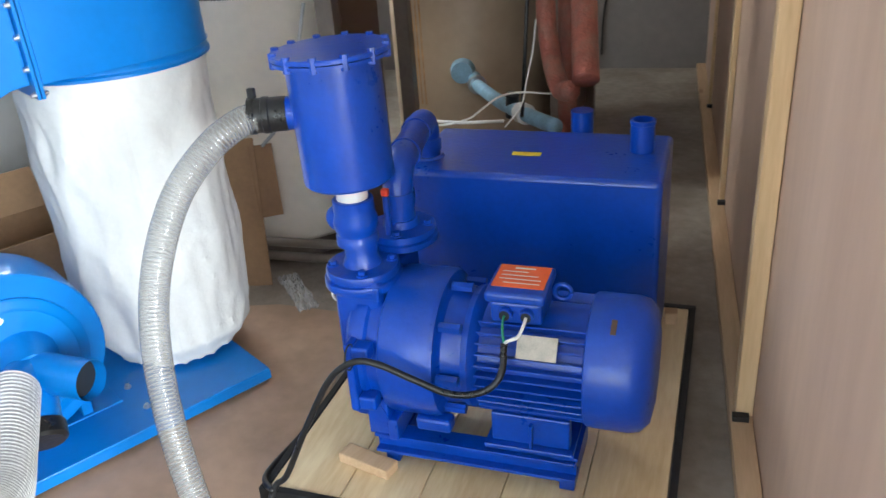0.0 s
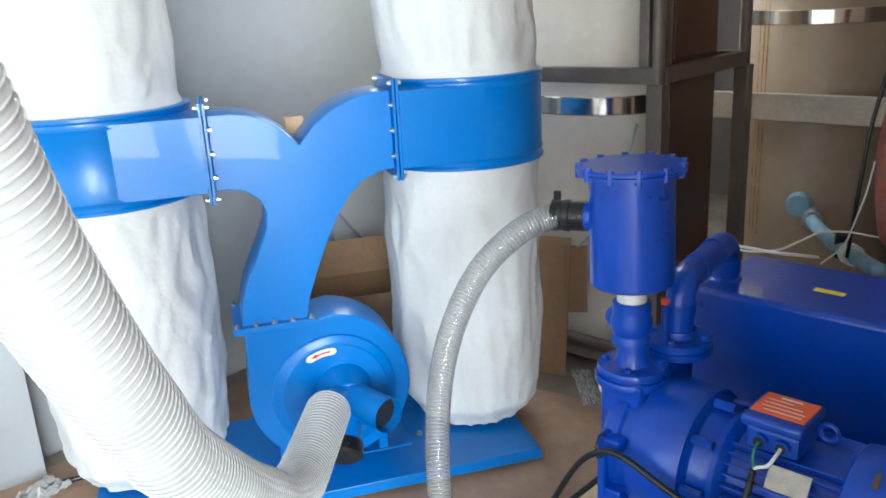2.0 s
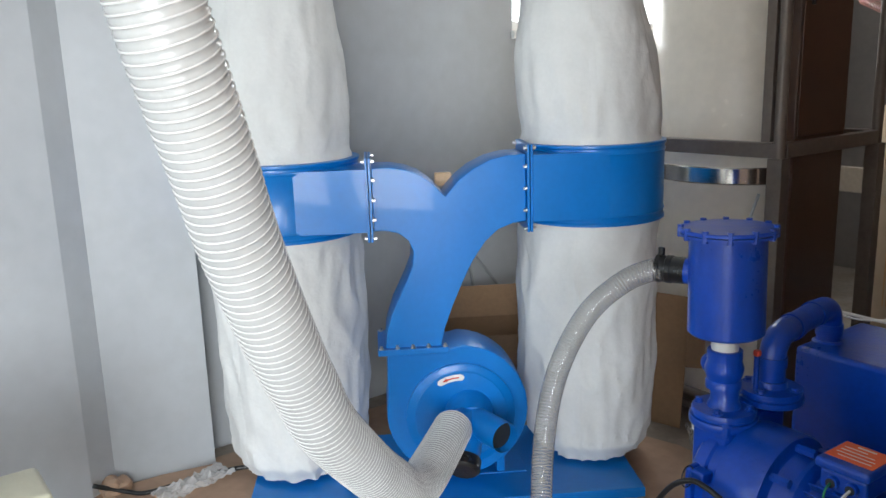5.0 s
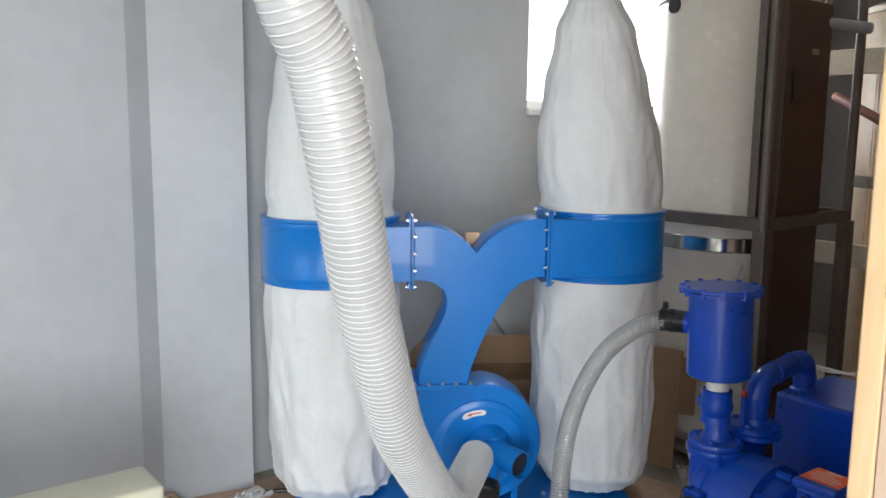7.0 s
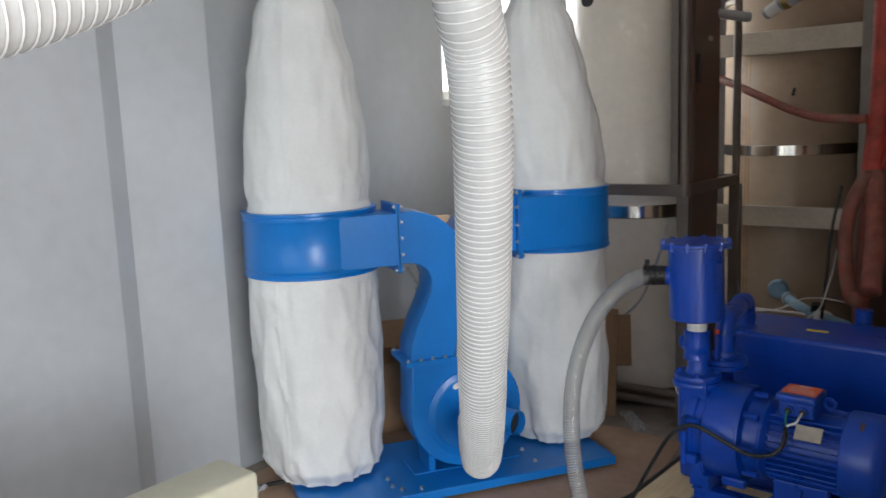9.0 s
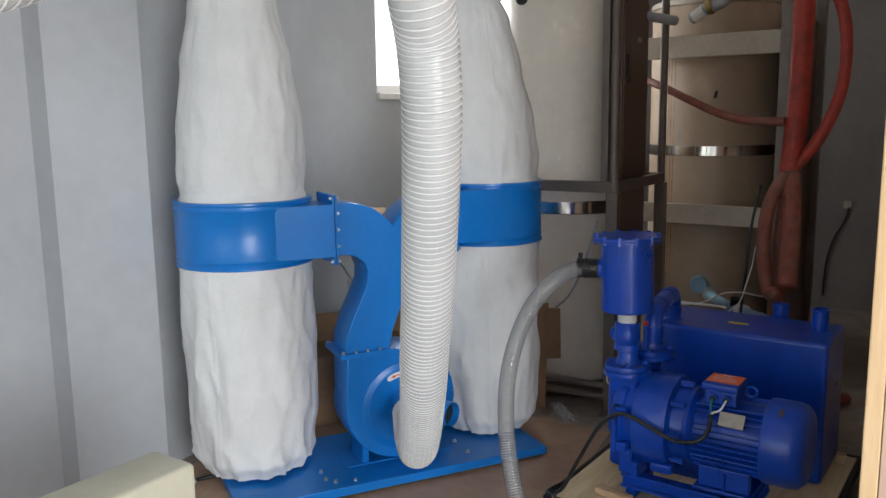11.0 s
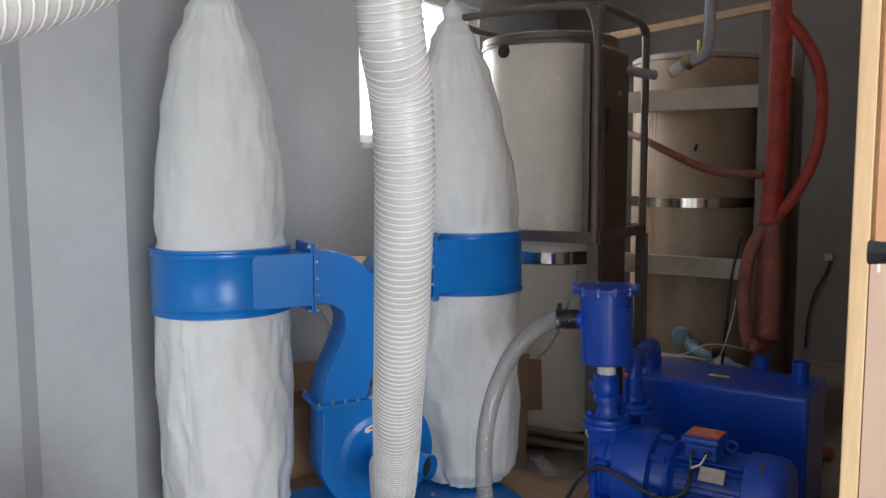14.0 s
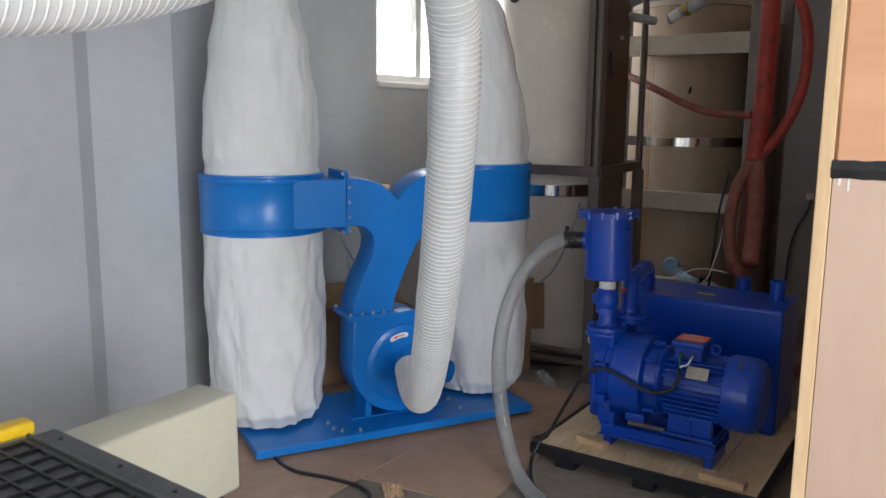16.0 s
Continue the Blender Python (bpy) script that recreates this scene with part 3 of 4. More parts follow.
        # drum with tangential inlet box
        c = Vector((-0.588 if s < 0 else 0.548, 0.245, 0))
        big = 0.010 if s < 0 else 0.0
        drum_r, z0, z1 = 0.271 + big, zlo + 0.004, zhi - 0.012
        prof = [(drum_r - 0.004, z0), (drum_r + 0.005, z0 + 0.002), (drum_r + 0.005, z0 + 0.010), (drum_r, z0 + 0.016), (drum_r, z0 + 0.028), (drum_r + 0.004, z0 + 0.034), (drum_r, z0 + 0.040),
                (drum_r, z1 - 0.040), (drum_r + 0.004, z1 - 0.034), (drum_r, z1 - 0.028), (drum_r, z1 - 0.016), (drum_r + 0.005, z1 - 0.010), (drum_r + 0.005, z1 - 0.002), (drum_r - 0.004, z1)]
        dr = part("drum", lathe(prof, 72, Matrix.Translation(c)), M_LBLUE, d)
        zb0, zb1 = (1.0, 1.213) if s < 0 else (1.012, 1.240)
        lo, hi = sorted((s * 0.283, c.x))
        part("inlet_box", box((lo, -0.0275, zb0), (hi, 0.185, zb1)), M_LBLUE, dr)
        # bags
        lower = profile_between([(0.09, 0.062), (0.20, 0.075), (0.240, 0.15), (0.256, 0.45), (0.258, 0.80), (0.262, z0 - 0.05), (0.266, z0 + 0.01)], 110)
        lower = [(r + big, z) for r, z in lower]
        low_warp, up_warp = bag_warp(3.1 + s, 0.027, 0.06, z0, 1.2), bag_warp(7.7 + 2 * s, 0.015, z1, z1 + 1.1, 0.9)
        lower_bag = part("lower_bag", lathe(lower, 128, Matrix.Translation(c), warp=low_warp), M_BAG, d, "white cloth collection bag")
        k = 1.0 if s < 0 else 0.93
        upper = profile_between([(0.262, z1 - 0.01), (0.250, z1 + 0.03 * k), (0.256, z1 + 0.14 * k), (0.252, z1 + 0.31 * k), (0.222, z1 + 0.54 * k), (0.177, z1 + 0.77 * k), (0.112, z1 + 0.94 * k), (0.080, z1 + 1.0 * k), (0.045, z1 + 1.05 * k), (0.05, z1 + 1.09 * k), (0.012, z1 + 1.13 * k)], 110)
        if s > 0:
            # the second filter bag hangs slimmer and leans over towards the first
            upper = [(r * (1 - 0.07 * min(1, max(0, (z - z1 - 0.25) / 0.35))), z) for r, z in upper]
            straight = up_warp

            def up_warp(p, a, z, r, straight=straight, z1=z1):
                q = straight(p, a, z, r)
                return Vector((q.x - 0.065 * max(0.0, z - z1 - 0.05), q.y, q.z))
        upper_bag = part("upper_bag", lathe(upper, 128, Matrix.Translation(c), warp=up_warp), M_BAG, d, "white cloth filter bag tied at the top")
        for bag, rows, warp, deg in ((lower_bag, lower, low_warp, -134 if s < 0 else -112), (upper_bag, upper, up_warp, -118 if s < 0 else -100)):
            part("seam", seam_strip(rows[3:-3], warp, radians(deg), c), M_BAG, bag, "stitched side seam")
    return d


dust_collector()

# ---- hoses ----


def big_hose():
    h = thing("dust_hose", "milky ribbed dust hose with a wire spiral", "hose")
    line = spline([(-1.345, 1.43, 0.336), (-1.30, 1.37, 0.336), (-1.20, 1.235, 0.335), (-1.09, 1.095, 0.355), (-0.993, 0.965, 0.42), (-0.915, 0.862, 0.515), (-0.84, 0.757, 0.62), (-0.720, 0.588, 0.815), (-0.667, 0.514, 0.94),
                   (-0.616, 0.449, 1.055), (-0.546, 0.356, 1.25), (-0.498, 0.293, 1.42), (-0.458, 0.237, 1.57), (-0.436, 0.190, 1.71), (-0.412, 0.126, 1.80), (-0.395, 0.059, 1.955), (-0.368, -0.102, 2.06), (-0.336, -0.320, 2.007),
                   (-0.307, -0.568, 1.848), (-0.302, -0.766, 1.748), (-0.298, -0.935, 1.693), (-0.297, -1.115, 1.658), (-0.31, -1.515, 1.621), (-0.44, -2.2, 1.60), (-0.64, -3.0, 1.58)], 10)
    fine = resample(line, 0.004)
    R, P = 0.0655, 0.0158
    part("hose_wall", tube(fine, lambda s: R - 0.0014 * math.cos(2 * math.pi * s * len(fine) * 0.004 / P), 32, cap=False), M_HOSE, h)
    part("spiral_wire", coil(line, R + 0.0006, P, 0.0020, 24, 6), M_HOSEWIRE, h)
    return h


big_hose()


def clear_hose():
    h = thing("suction_hose", "clear plastic suction hose with a steel spiral", "hose")
    line = spline([(-0.665, 1.645, 0.972), (-0.695, 1.620, 0.966), (-0.735, 1.560, 0.938), (-0.785, 1.490, 0.868), (-0.825, 1.44, 0.765), (-0.85, 1.40, 0.64), (-0.855, 1.37, 0.50), (-0.83, 1.33, 0.34), (-0.775, 1.28, 0.19),
                   (-0.69, 1.21, 0.075), (-0.58, 1.12, 0.04), (-0.40, 1.0, 0.034), (-0.1, 0.9, 0.034)], 10)
    fine, pitch = resample(line, 0.0016), 0.0096
    part("hose_wall", tube(fine, lambda s: 0.0315 + 0.0005 * math.cos(2 * math.pi * s * len(fine) * 0.0016 / pitch), 24, cap=False), M_CLEAR, h)
    part("spiral_wire", coil(line, 0.0290, pitch, 0.0010, 16, 4), M_PVC, h)
    return h


clear_hose()

# ---- vacuum pump on its pallet ----
PUMP = pose(-0.47, 1.70, 0.0, 0, 0, -4)


def pallet():
    p = thing("pallet", "knotty plywood pallet edged with dark steel", "pallet", PUMP)
    for k in range(5):
        a = -0.235 + k * 0.1855
        part("board", box((a, -0.235, 0.074), (a + 0.183, 0.805, 0.090), 0.002), M_PALLET, p)
    part("edge_angle", box((-0.255, -0.255, 0.05), (0.692, -0.2365, 0.096), 0.001), M_IRON, p, "dark steel edge angle")
    part("edge_angle", box((0.6935, -0.255, 0.05), (0.7115, 0.806, 0.093), 0.001), M_IRON, p)
    part("edge_angle", box((-0.255, 0.807, 0.05), (0.7115, 0.827, 0.093), 0.001), M_IRON, p)
    part("edge_angle", box((-0.254, -0.235, 0.05), (-0.2365, 0.805, 0.093), 0.001), M_IRON, p)
    for x in (-0.1, 0.25, 0.6):
        part("bearer", box((x - 0.045, -0.23, 0), (x + 0.045, 0.80, 0.073), 0.003), M_IRON, p, "dark stained bearer under the boards")
    return p


pallet()
for lo, hi, r in (((-0.10, -0.135, 0.0905), (0.05, -0.085, 0.118), -14), ((0.46, -0.20, 0.0905), (0.64, -0.15, 0.118), -6), ((0.622, 0.70, 0.0905), (0.66, 0.74, 0.13), 4)):
    c = [(a + b) / 2 for a, b in zip(lo, hi)]
    bm = box([a - b for a, b in zip(lo, c)], [a - b for a, b in zip(hi, c)], 0.004)
    solo("wood_chock", bm, M_PLATEWOOD, "small pale pine chock nailed to the pallet", "wood block", "chocks on the pallet", m=PUMP @ pose(*c, 0, 0, r))


def vacuum_pump():
    p = thing("vacuum_pump", "ultramarine painted vacuum pump with motor and separator tank", "vacuum pump", PUMP)
    ax_y, ax_z = 0.02, 0.40
    along = Matrix.Translation((0, ax_y, ax_z)) @ pose(0, 0, 0, 0, 90, 0)

    # base rails
    for y in (-0.09, 0.13):
        bm = box((0.005, y - 0.025, 0.146), (0.49, y + 0.025, 0.154), 0.001)
        box((0.005, y - 0.025, 0.192), (0.49, y + 0.025, 0.200), 0.001, bm=bm)
        box((0.005, y - 0.004, 0.154), (0.49, y + 0.004, 0.192), 0.0, bm=bm)
        part("base_rail", bm, M_DBLUE, p)
    for x in (0.03, 0.465):
        part("base_foot", box((x - 0.018, -0.080, 0.0905), (x + 0.018, 0.120, 0.1455), 0.003), M_DBLUE, p)
        part("cross_member", box((x - 0.03, -0.105, 0.2005), (x + 0.03, 0.145, 0.209), 0.002), M_DBLUE, p)
    # pump casing, turned along x
    prof = [(0.0, -0.045), (0.10, -0.045), (0.145, -0.038), (0.152, -0.03), (0.152, -0.018), (0.166, -0.014), (0.166, 0.012), (0.158, 0.018), (0.160, 0.045), (0.176, 0.053), (0.178, 0.06), (0.178, 0.168), (0.172, 0.180), (0.150, 0.184), (0.142, 0.19), (0.136, 0.235), (0.130, 0.245), (0.0, 0.245)]
    c = part("casing", lathe(prof, 64, along), M_DBLUE, p)
    # end cover with port block
    part("port_block", box((-0.075, -0.075, 0.33), (0.045, 0.19, 0.592), 0.020, 3), M_DBLUE, c)
    part("port_block", box((-0.070, -0.06, 0.20), (0.0, 0.10, 0.33), 0.016, 3), M_DBLUE, c)
    part("casing_rib", box((-0.02, -0.165, 0.30), (0.0, -0.10, 0.48), 0.006), M_DBLUE, c)
    part("gusset", plate_shape([(0.0, 0.2095), (0.075, 0.2095), (0.03, 0.30), (0.0, 0.33)], -0.120, -0.1185, 0.003), M_DBLUE, c)
    for a in range(0, 360, 45):
        q = (0.03, ax_y + 0.180 * math.sin(radians(a + 20)), ax_z + 0.180 * math.cos(radians(a + 20)))
        part("tie_lug", box((q[0] - 0.03, q[1] - 0.02, q[2] - 0.018), (q[0] + 0.012, q[1] + 0.02, q[2] + 0.018), 0.006), M_DBLUE, c)
        q2 = (0.185, ax_y + 0.153 * math.sin(radians(a)), ax_z + 0.153 * math.cos(radians(a)))
        part("stud_bolt", rod(q2, (0.235, q2[1], q2[2]), 0.012, seg=6), M_DBLUE, c)
    for y in (-0.09, 0.13):
        part("casing_foot", box((0.0, y - 0.028, 0.2095), (0.05, y + 0.028, 0.31), 0.006), M_DBLUE, c)
    part("foot_web", box((0.05, -0.13, 0.201), (0.075, -0.02, 0.26), 0.004), M_DBLUE, c)
    part("drain_lug", box((0.12, -0.125, 0.240), (0.205, -0.085, 0.275), 0.008), M_DBLUE, c)
    # motor
    mo = part("motor_body", lathe([(0.0, 0.235), (0.142, 0.236), (0.144, 0.25), (0.132, 0.262), (0.120, 0.27), (0.120, 0.52), (0.0, 0.522)], 64, along), M_DBLUE, p)
    for k in range(36):
        a = radians(k * 10 + 5)
        if 62 < math.degrees(a) % 360 < 118 or 235 < math.degrees(a) % 360 < 305:
            continue
        m = Matrix.Translation((0, ax_y, ax_z)) @ Matrix.Rotation(-a, 4, "X")
        bm = box((0.268, 0.112, -0.0024), (0.512, 0.145, 0.0024), 0.0012, 1)
        bmesh.ops.transform(bm, matrix=m, verts=bm.verts)
        part("cooling_fin", bm, M_DBLUE, mo)
    part("fan_cover", lathe([(0.147, 0.505), (0.151, 0.508), (0.153, 0.52), (0.153, 0.60), (0.147, 0.624), (0.126, 0.643), (0.085, 0.650), (0.0, 0.652)], 64, along), M_DBLUE, p, "rounded blue fan cowl")
    bm = box((0.28, -0.112, 0.2095), (0.485, 0.152, 0.222), 0.003)
    box((0.295, -0.095, 0.2225), (0.475, -0.065, 0.30), 0.004, bm=bm)
    box((0.295, 0.10, 0.2225), (0.475, 0.13, 0.30), 0.004, bm=bm)
    box((0.385, -0.110, 0.2225), (0.392, -0.0955, 0.285), 0.001, bm=bm)
    part("motor_foot", bm, M_DBLUE, p)
    # junction box, its label and leads
    jb = part("junction_box", box((0.298, -0.070, 0.525), (0.412, 0.045, 0.578), 0.008), M_DBLUE, p)
    part("box_lid", box((0.288, -0.082, 0.579), (0.420, 0.058, 0.605), 0.009, 3), M_DBLUE, jb)
    lb = part("warning_label", box((0.297, -0.052, 0.6052), (0.412, 0.048, 0.6065)), M_LABEL, jb, "orange red warning label with white print")
    for k, (a, b, w) in enumerate(((0.332, 0.378, 0.006), (0.308, 0.365, 0.003), (0.308, 0.39, 0.003), (0.308, 0.40, 0.003), (0.32, 0.40, 0.003))):
        y = 0.034 - k * 0.017
        part("print_line", box((a, y - w / 2, 0.6066), (b, y + w / 2, 0.6071)), M_WHITE, lb, "white line of small print")
    for x in (0.333, 0.380):
        part("cable_gland", rod((x, -0.069, 0.552), (x, -0.083, 0.552), 0.016, seg=20), M_DBLUE, jb)
        # disc on the gland face paints the shaded hole
        part("gland_bore", rod((x, -0.0835, 0.552), (x, -0.0845, 0.552), 0.0115, seg=20), M_BORE_SHADE, jb, "dark disc standing for the shaded gland opening")
    part("eye_bolt", tube([Vector((0.44 + 0.018 * math.cos(a), 0.02, 0.565 + 0.018 * math.sin(a))) for a in [k * math.pi / 10 for k in range(21)]], 0.0055, 10), M_DBLUE, mo)
    m = Matrix.Translation((0, ax_y, ax_z)) @ Matrix.Rotation(radians(-36), 4, "X")
    bm = box((0.362, -0.150, -0.024), (0.450, -0.146, 0.028), 0.0005, 1)
    bmesh.ops.transform(bm, matrix=m, verts=bm.verts)
    part("nameplate", bm, M_PLATE, mo, "scuffed bare metal nameplate")
    bm = box((0.555, -0.1548, -0.016), (0.567, -0.1532, 0.020), 0.0004, 1)
    bmesh.ops.transform(bm, matrix=Matrix.Translation((0, ax_y, ax_z)) @ Matrix.Rotation(radians(-60), 4, "X"), verts=bm.verts)
    part("direction_sticker", bm, M_BROWN, p, "small dark and orange sticker")
    # inlet flange, tee, filter can
    fx, fy = -0.025, 0.0
    f = part("inlet_flange", lathe([(0.045, 0.550), (0.05, 0.557), (0.09, 0.559), (0.092, 0.562), (0.092, 0.578), (0.090, 0.581), (0.083, 0.582), (0.083, 0.587), (0.086, 0.589), (0.086, 0.601), (0.084, 0.604), (0.046, 0.606), (0.043, 0.615), (0.038, 0.625), (0.038, 0.665)], 48, pose(fx, fy, 0)), M_DBLUE, p)
    bolts(f, [(fx + 0.068 * math.cos(a), fy + 0.068 * math.sin(a), 0.604) for a in (0.4, 1.97, 3.54, 5.1)], (0, 0, 1), 0.009, 0.013, M_DBLUE)
    tee = part("check_valve", lathe([(0.038, 0.655), (0.048, 0.659), (0.048, 0.677), (0.044, 0.683), (0.050, 0.700), (0.052, 0.717), (0.046, 0.737), (0.047, 0.745), (0.047, 0.765), (0.044, 0.768)], 36, pose(fx - 0.005, fy, 0)), M_DBLUE, p)
    part("side_plug", lathe([(0.0, 0.066), (0.018, 0.064), (0.029, 0.052), (0.032, 0.04), (0.030, 0.0)], 24, pose(fx - 0.005, fy, 0.717) @ pose(0, 0, 0, 0, -90, 0)), M_DBLUE, tee)
    part("thread_sleeve", lathe([(0.034, 0.763), (0.036, 0.765), (0.036, 0.812), (0.034, 0.814)], 32, pose(fx - 0.005, fy, 0)), M_WHITE, p, "white taped thread sleeve")
    tilt = pose(fx - 0.005, fy, 0.813, 0, -1.5, 0)
    can = part("filter_can", lathe([(0.04, -0.006), (0.094, 0.0), (0.1, 0.006), (0.1, 0.266), (0.104, 0.269), (0.125, 0.271), (0.125, 0.278)], 64, tilt), M_DBLUE, p)
    lid = part("filter_lid", lathe([(0.122, 0.279), (0.1265, 0.281), (0.1265, 0.288), (0.124, 0.291), (0.06, 0.292), (0.0, 0.293)], 64, tilt), M_DBLUE, can)
    for k in range(12):
        a = 2 * math.pi * (k + 0.3) / 12
        q = tilt @ Vector((0.120 * math.cos(a), 0.120 * math.sin(a), 0.291))
        bm = rod(q - Vector((0, 0, 0.026)), q + Vector((0, 0, 0.006)), 0.0085, seg=6)
        part("lid_bolt", bm, M_DBLUE, lid)
    # side inlet with black coupling
    way = Vector((-0.92, -0.38, 0.0)).normalized()
    q = tilt @ Vector((0, 0, 0.160))
    part("side_pipe", rod(q + way * 0.08, q + way * 0.135, 0.036, seg=32), M_DBLUE, can)
    cp = part("hose_coupling", lathe([(0.034, 0.108), (0.037, 0.110), (0.037, 0.145), (0.0392, 0.147), (0.0392, 0.160), (0.037, 0.162), (0.037, 0.176), (0.0392, 0.178), (0.0392, 0.190), (0.035, 0.192)], 32, Matrix.Translation(q) @ way.to_track_quat("Z", "Y").to_matrix().to_4x4()), M_BLACK, can, "black rubber hose coupling with clamps")
    k = q + way * 0.178
    part("clamp_screw", box((k.x - 0.008, k.y - 0.006, k.z + 0.038), (k.x + 0.008, k.y + 0.006, k.z + 0.06), 0.002), M_BLACK, cp)
    # discharge flange and elbow pipe to the tank
    gx, gy = 0.020, 0.145
    g = part("discharge_flange", lathe([(0.04, 0.585), (0.085, 0.60), (0.088, 0.603), (0.088, 0.617), (0.08, 0.619), (0.08, 0.624), (0.084, 0.626), (0.084, 0.638), (0.045, 0.642), (0.042, 0.66)], 48, pose(gx, gy, 0)), M_DBLUE, p)
    bolts(g, [(gx + 0.066 * math.cos(a), gy + 0.066 * math.sin(a), 0.638) for a in (0.2, 1.77, 3.34, 4.91)], (0, 0, 1), 0.009, 0.012, M_DBLUE)
    run = spline([(gx, gy, 0.60), (gx, gy, 0.68), (gx, gy, 0.73), (gx - 0.002, gy + 0.016, 0.765), (gx - 0.006, gy + 0.05, 0.783), (gx - 0.018, gy + 0.12, 0.785), (gx - 0.042, gy + 0.26, 0.785), (gx - 0.056, gy + 0.345, 0.783), (gx - 0.062, gy + 0.385, 0.76), (gx - 0.064, gy + 0.395, 0.72), (gx - 0.064, gy + 0.395, 0.65)], 8)
    e = part("elbow_pipe", tube(run, 0.036, 28), M_DBLUE, p)
    for a, b in (((gx, gy, 0.70), (gx, gy, 0.728)), ((gx - 0.014, gy + 0.10, 0.785), (gx - 0.018, gy + 0.124, 0.785)), ((gx - 0.042, gy + 0.255, 0.785), (gx - 0.047, gy + 0.285, 0.785)), ((gx - 0.064, gy + 0.395, 0.725), (gx - 0.064, gy + 0.395, 0.69))):
        part("pipe_collar", rod(a, b, 0.040, seg=28), M_DBLUE, e)
    part("weld_ring", rod((gx - 0.064, gy + 0.395, 0.667), (gx - 0.064, gy + 0.395, 0.674), 0.048, 0.040, seg=28), M_DBLUE, e)
    part("cable_tie", tube([Vector((0.004, -0.182 + 0.024 * math.cos(k * 0.314), 0.464 + 0.03 * math.sin(k * 0.314))) for k in range(21)], 0.0022, 8), M_BLACK, c, "thin black cable tie")
    # red valve handle and white valve behind the tee
    part("valve_body", rod((0.012, 0.085, 0.64), (0.012, 0.085, 0.738), 0.008, seg=16), M_DBLUE, p)
    part("valve_handle", box((0.003, 0.077, 0.7385), (0.021, 0.094, 0.756), 0.004), M_REDV, p, "red valve handle")
    # separator tank
    tk = part("separator_tank", flat_sides(box((-0.085, 0.425, 0.092), (0.615, 0.80, 0.668), 0.016, 5), 0.02), M_DBLUE, p, "large blue separator tank with rounded edges")
    part("tank_stub", lathe([(0.033, 0.66), (0.033, 0.745), (0.035, 0.747), (0.035, 0.757), (0.028, 0.758), (0.028, 0.70), (0.0, 0.70)], 32, pose(0.540, 0.655, 0)), M_DBLUE, tk)
    part("tank_sticker", box((0.190, 0.575, 0.6683), (0.272, 0.603, 0.6693)), M_YELLOW, tk, "yellow sticker with dark print")
    part("rear_stub", rod((0.345, 0.836, 0.60), (0.345, 0.836, 0.722), 0.034, seg=28), M_DBLUE, tk, "blue stub joined to the red pipes")
    return p


vacuum_pump()


def cable(name, points, r, material, label, steps=10):
    return solo(name, tube(spline(points, steps), r, 10), material, label, "cable")


P = lambda x, y, z: tuple(PUMP @ Vector((x, y, z)))  # noqa: E731
cable("power_cable", [P(0.340, -0.118, 0.505), P(0.340, -0.155, 0.45), P(0.305, -0.175, 0.415), P(0.235, -0.185, 0.405), P(0.15, -0.190, 0.435), P(0.075, -0.195, 0.465), P(0.02, -0.200, 0.465), P(-0.04, -0.212, 0.415), P(-0.11, -0.232, 0.28), P(-0.17, -0.25, 0.15), P(-0.205, -0.26, 0.11), P(-0.21, -0.33, 0.03), P(-0.1, -0.5, 0.012), P(0.2, -0.8, 0.012)], 0.0078, M_BLACK, "thick black power cable from the pump motor")
cable("green_wire", [P(0.333, -0.078, 0.552), P(0.334, -0.100, 0.547), P(0.336, -0.114, 0.53), P(0.340, -0.118, 0.502)], 0.003, M_GREEN, "green lead out of the junction box")
cable("white_wire", [P(0.380, -0.078, 0.552), P(0.380, -0.105, 0.546), P(0.370, -0.120, 0.526), P(0.348, -0.122, 0.514), P(0.340, -0.118, 0.502)], 0.0038, M_WHITE, "white lead out of the junction box")

# ---- heating tanks and pipes behind ----
TANKS = pose(-1.345, 3.105, 0, 0, 0, -1)


def tank_unit():
    t = thing("water_tank", "tall glossy beige water tank with polished bands", "water tank", TANKS)
    R = 0.375
    prof = [(0.30, 0.10), (R - 0.01, 0.102), (R, 0.115), (R, 1.04), (R + 0.002, 1.045), (R + 0.002, 1.11), (R, 1.115), (R, 2.19), (R - 0.004, 2.20)]
    part("tank_shell", lathe(prof, 96), M_BEIGE, t)
    part("steel_band", lathe([(R + 0.002, 1.035), (R + 0.006, 1.04), (R + 0.006, 1.10), (R + 0.002, 1.105)], 96), M_CHROME, t, "polished steel band")
    part("lid_rim", lathe([(R - 0.002, 2.20), (R + 0.008, 2.202), (R + 0.010, 2.215), (R + 0.002, 2.225), (R + 0.006, 2.235), (R + 0.004, 2.255), (R - 0.02, 2.267), (0.2, 2.29), (0.0, 2.295)], 96), M_FRAME, t, "bronze domed lid")
    part("base_ring", lathe([(R - 0.03, 0.03), (R - 0.02, 0.03), (R - 0.02, 0.10), (R - 0.03, 0.10)], 64), M_FRAME, t)
    a = radians(-106)
    q = Vector((R * math.cos(a), R * math.sin(a), 2.172))
    w = Vector((math.cos(a), math.sin(a), 0))
    part("port_cap", rod(q - w * 0.01, q + w * 0.014, 0.036, seg=28), M_BLACK, t, "round black port cap")
    return t


tank_unit()


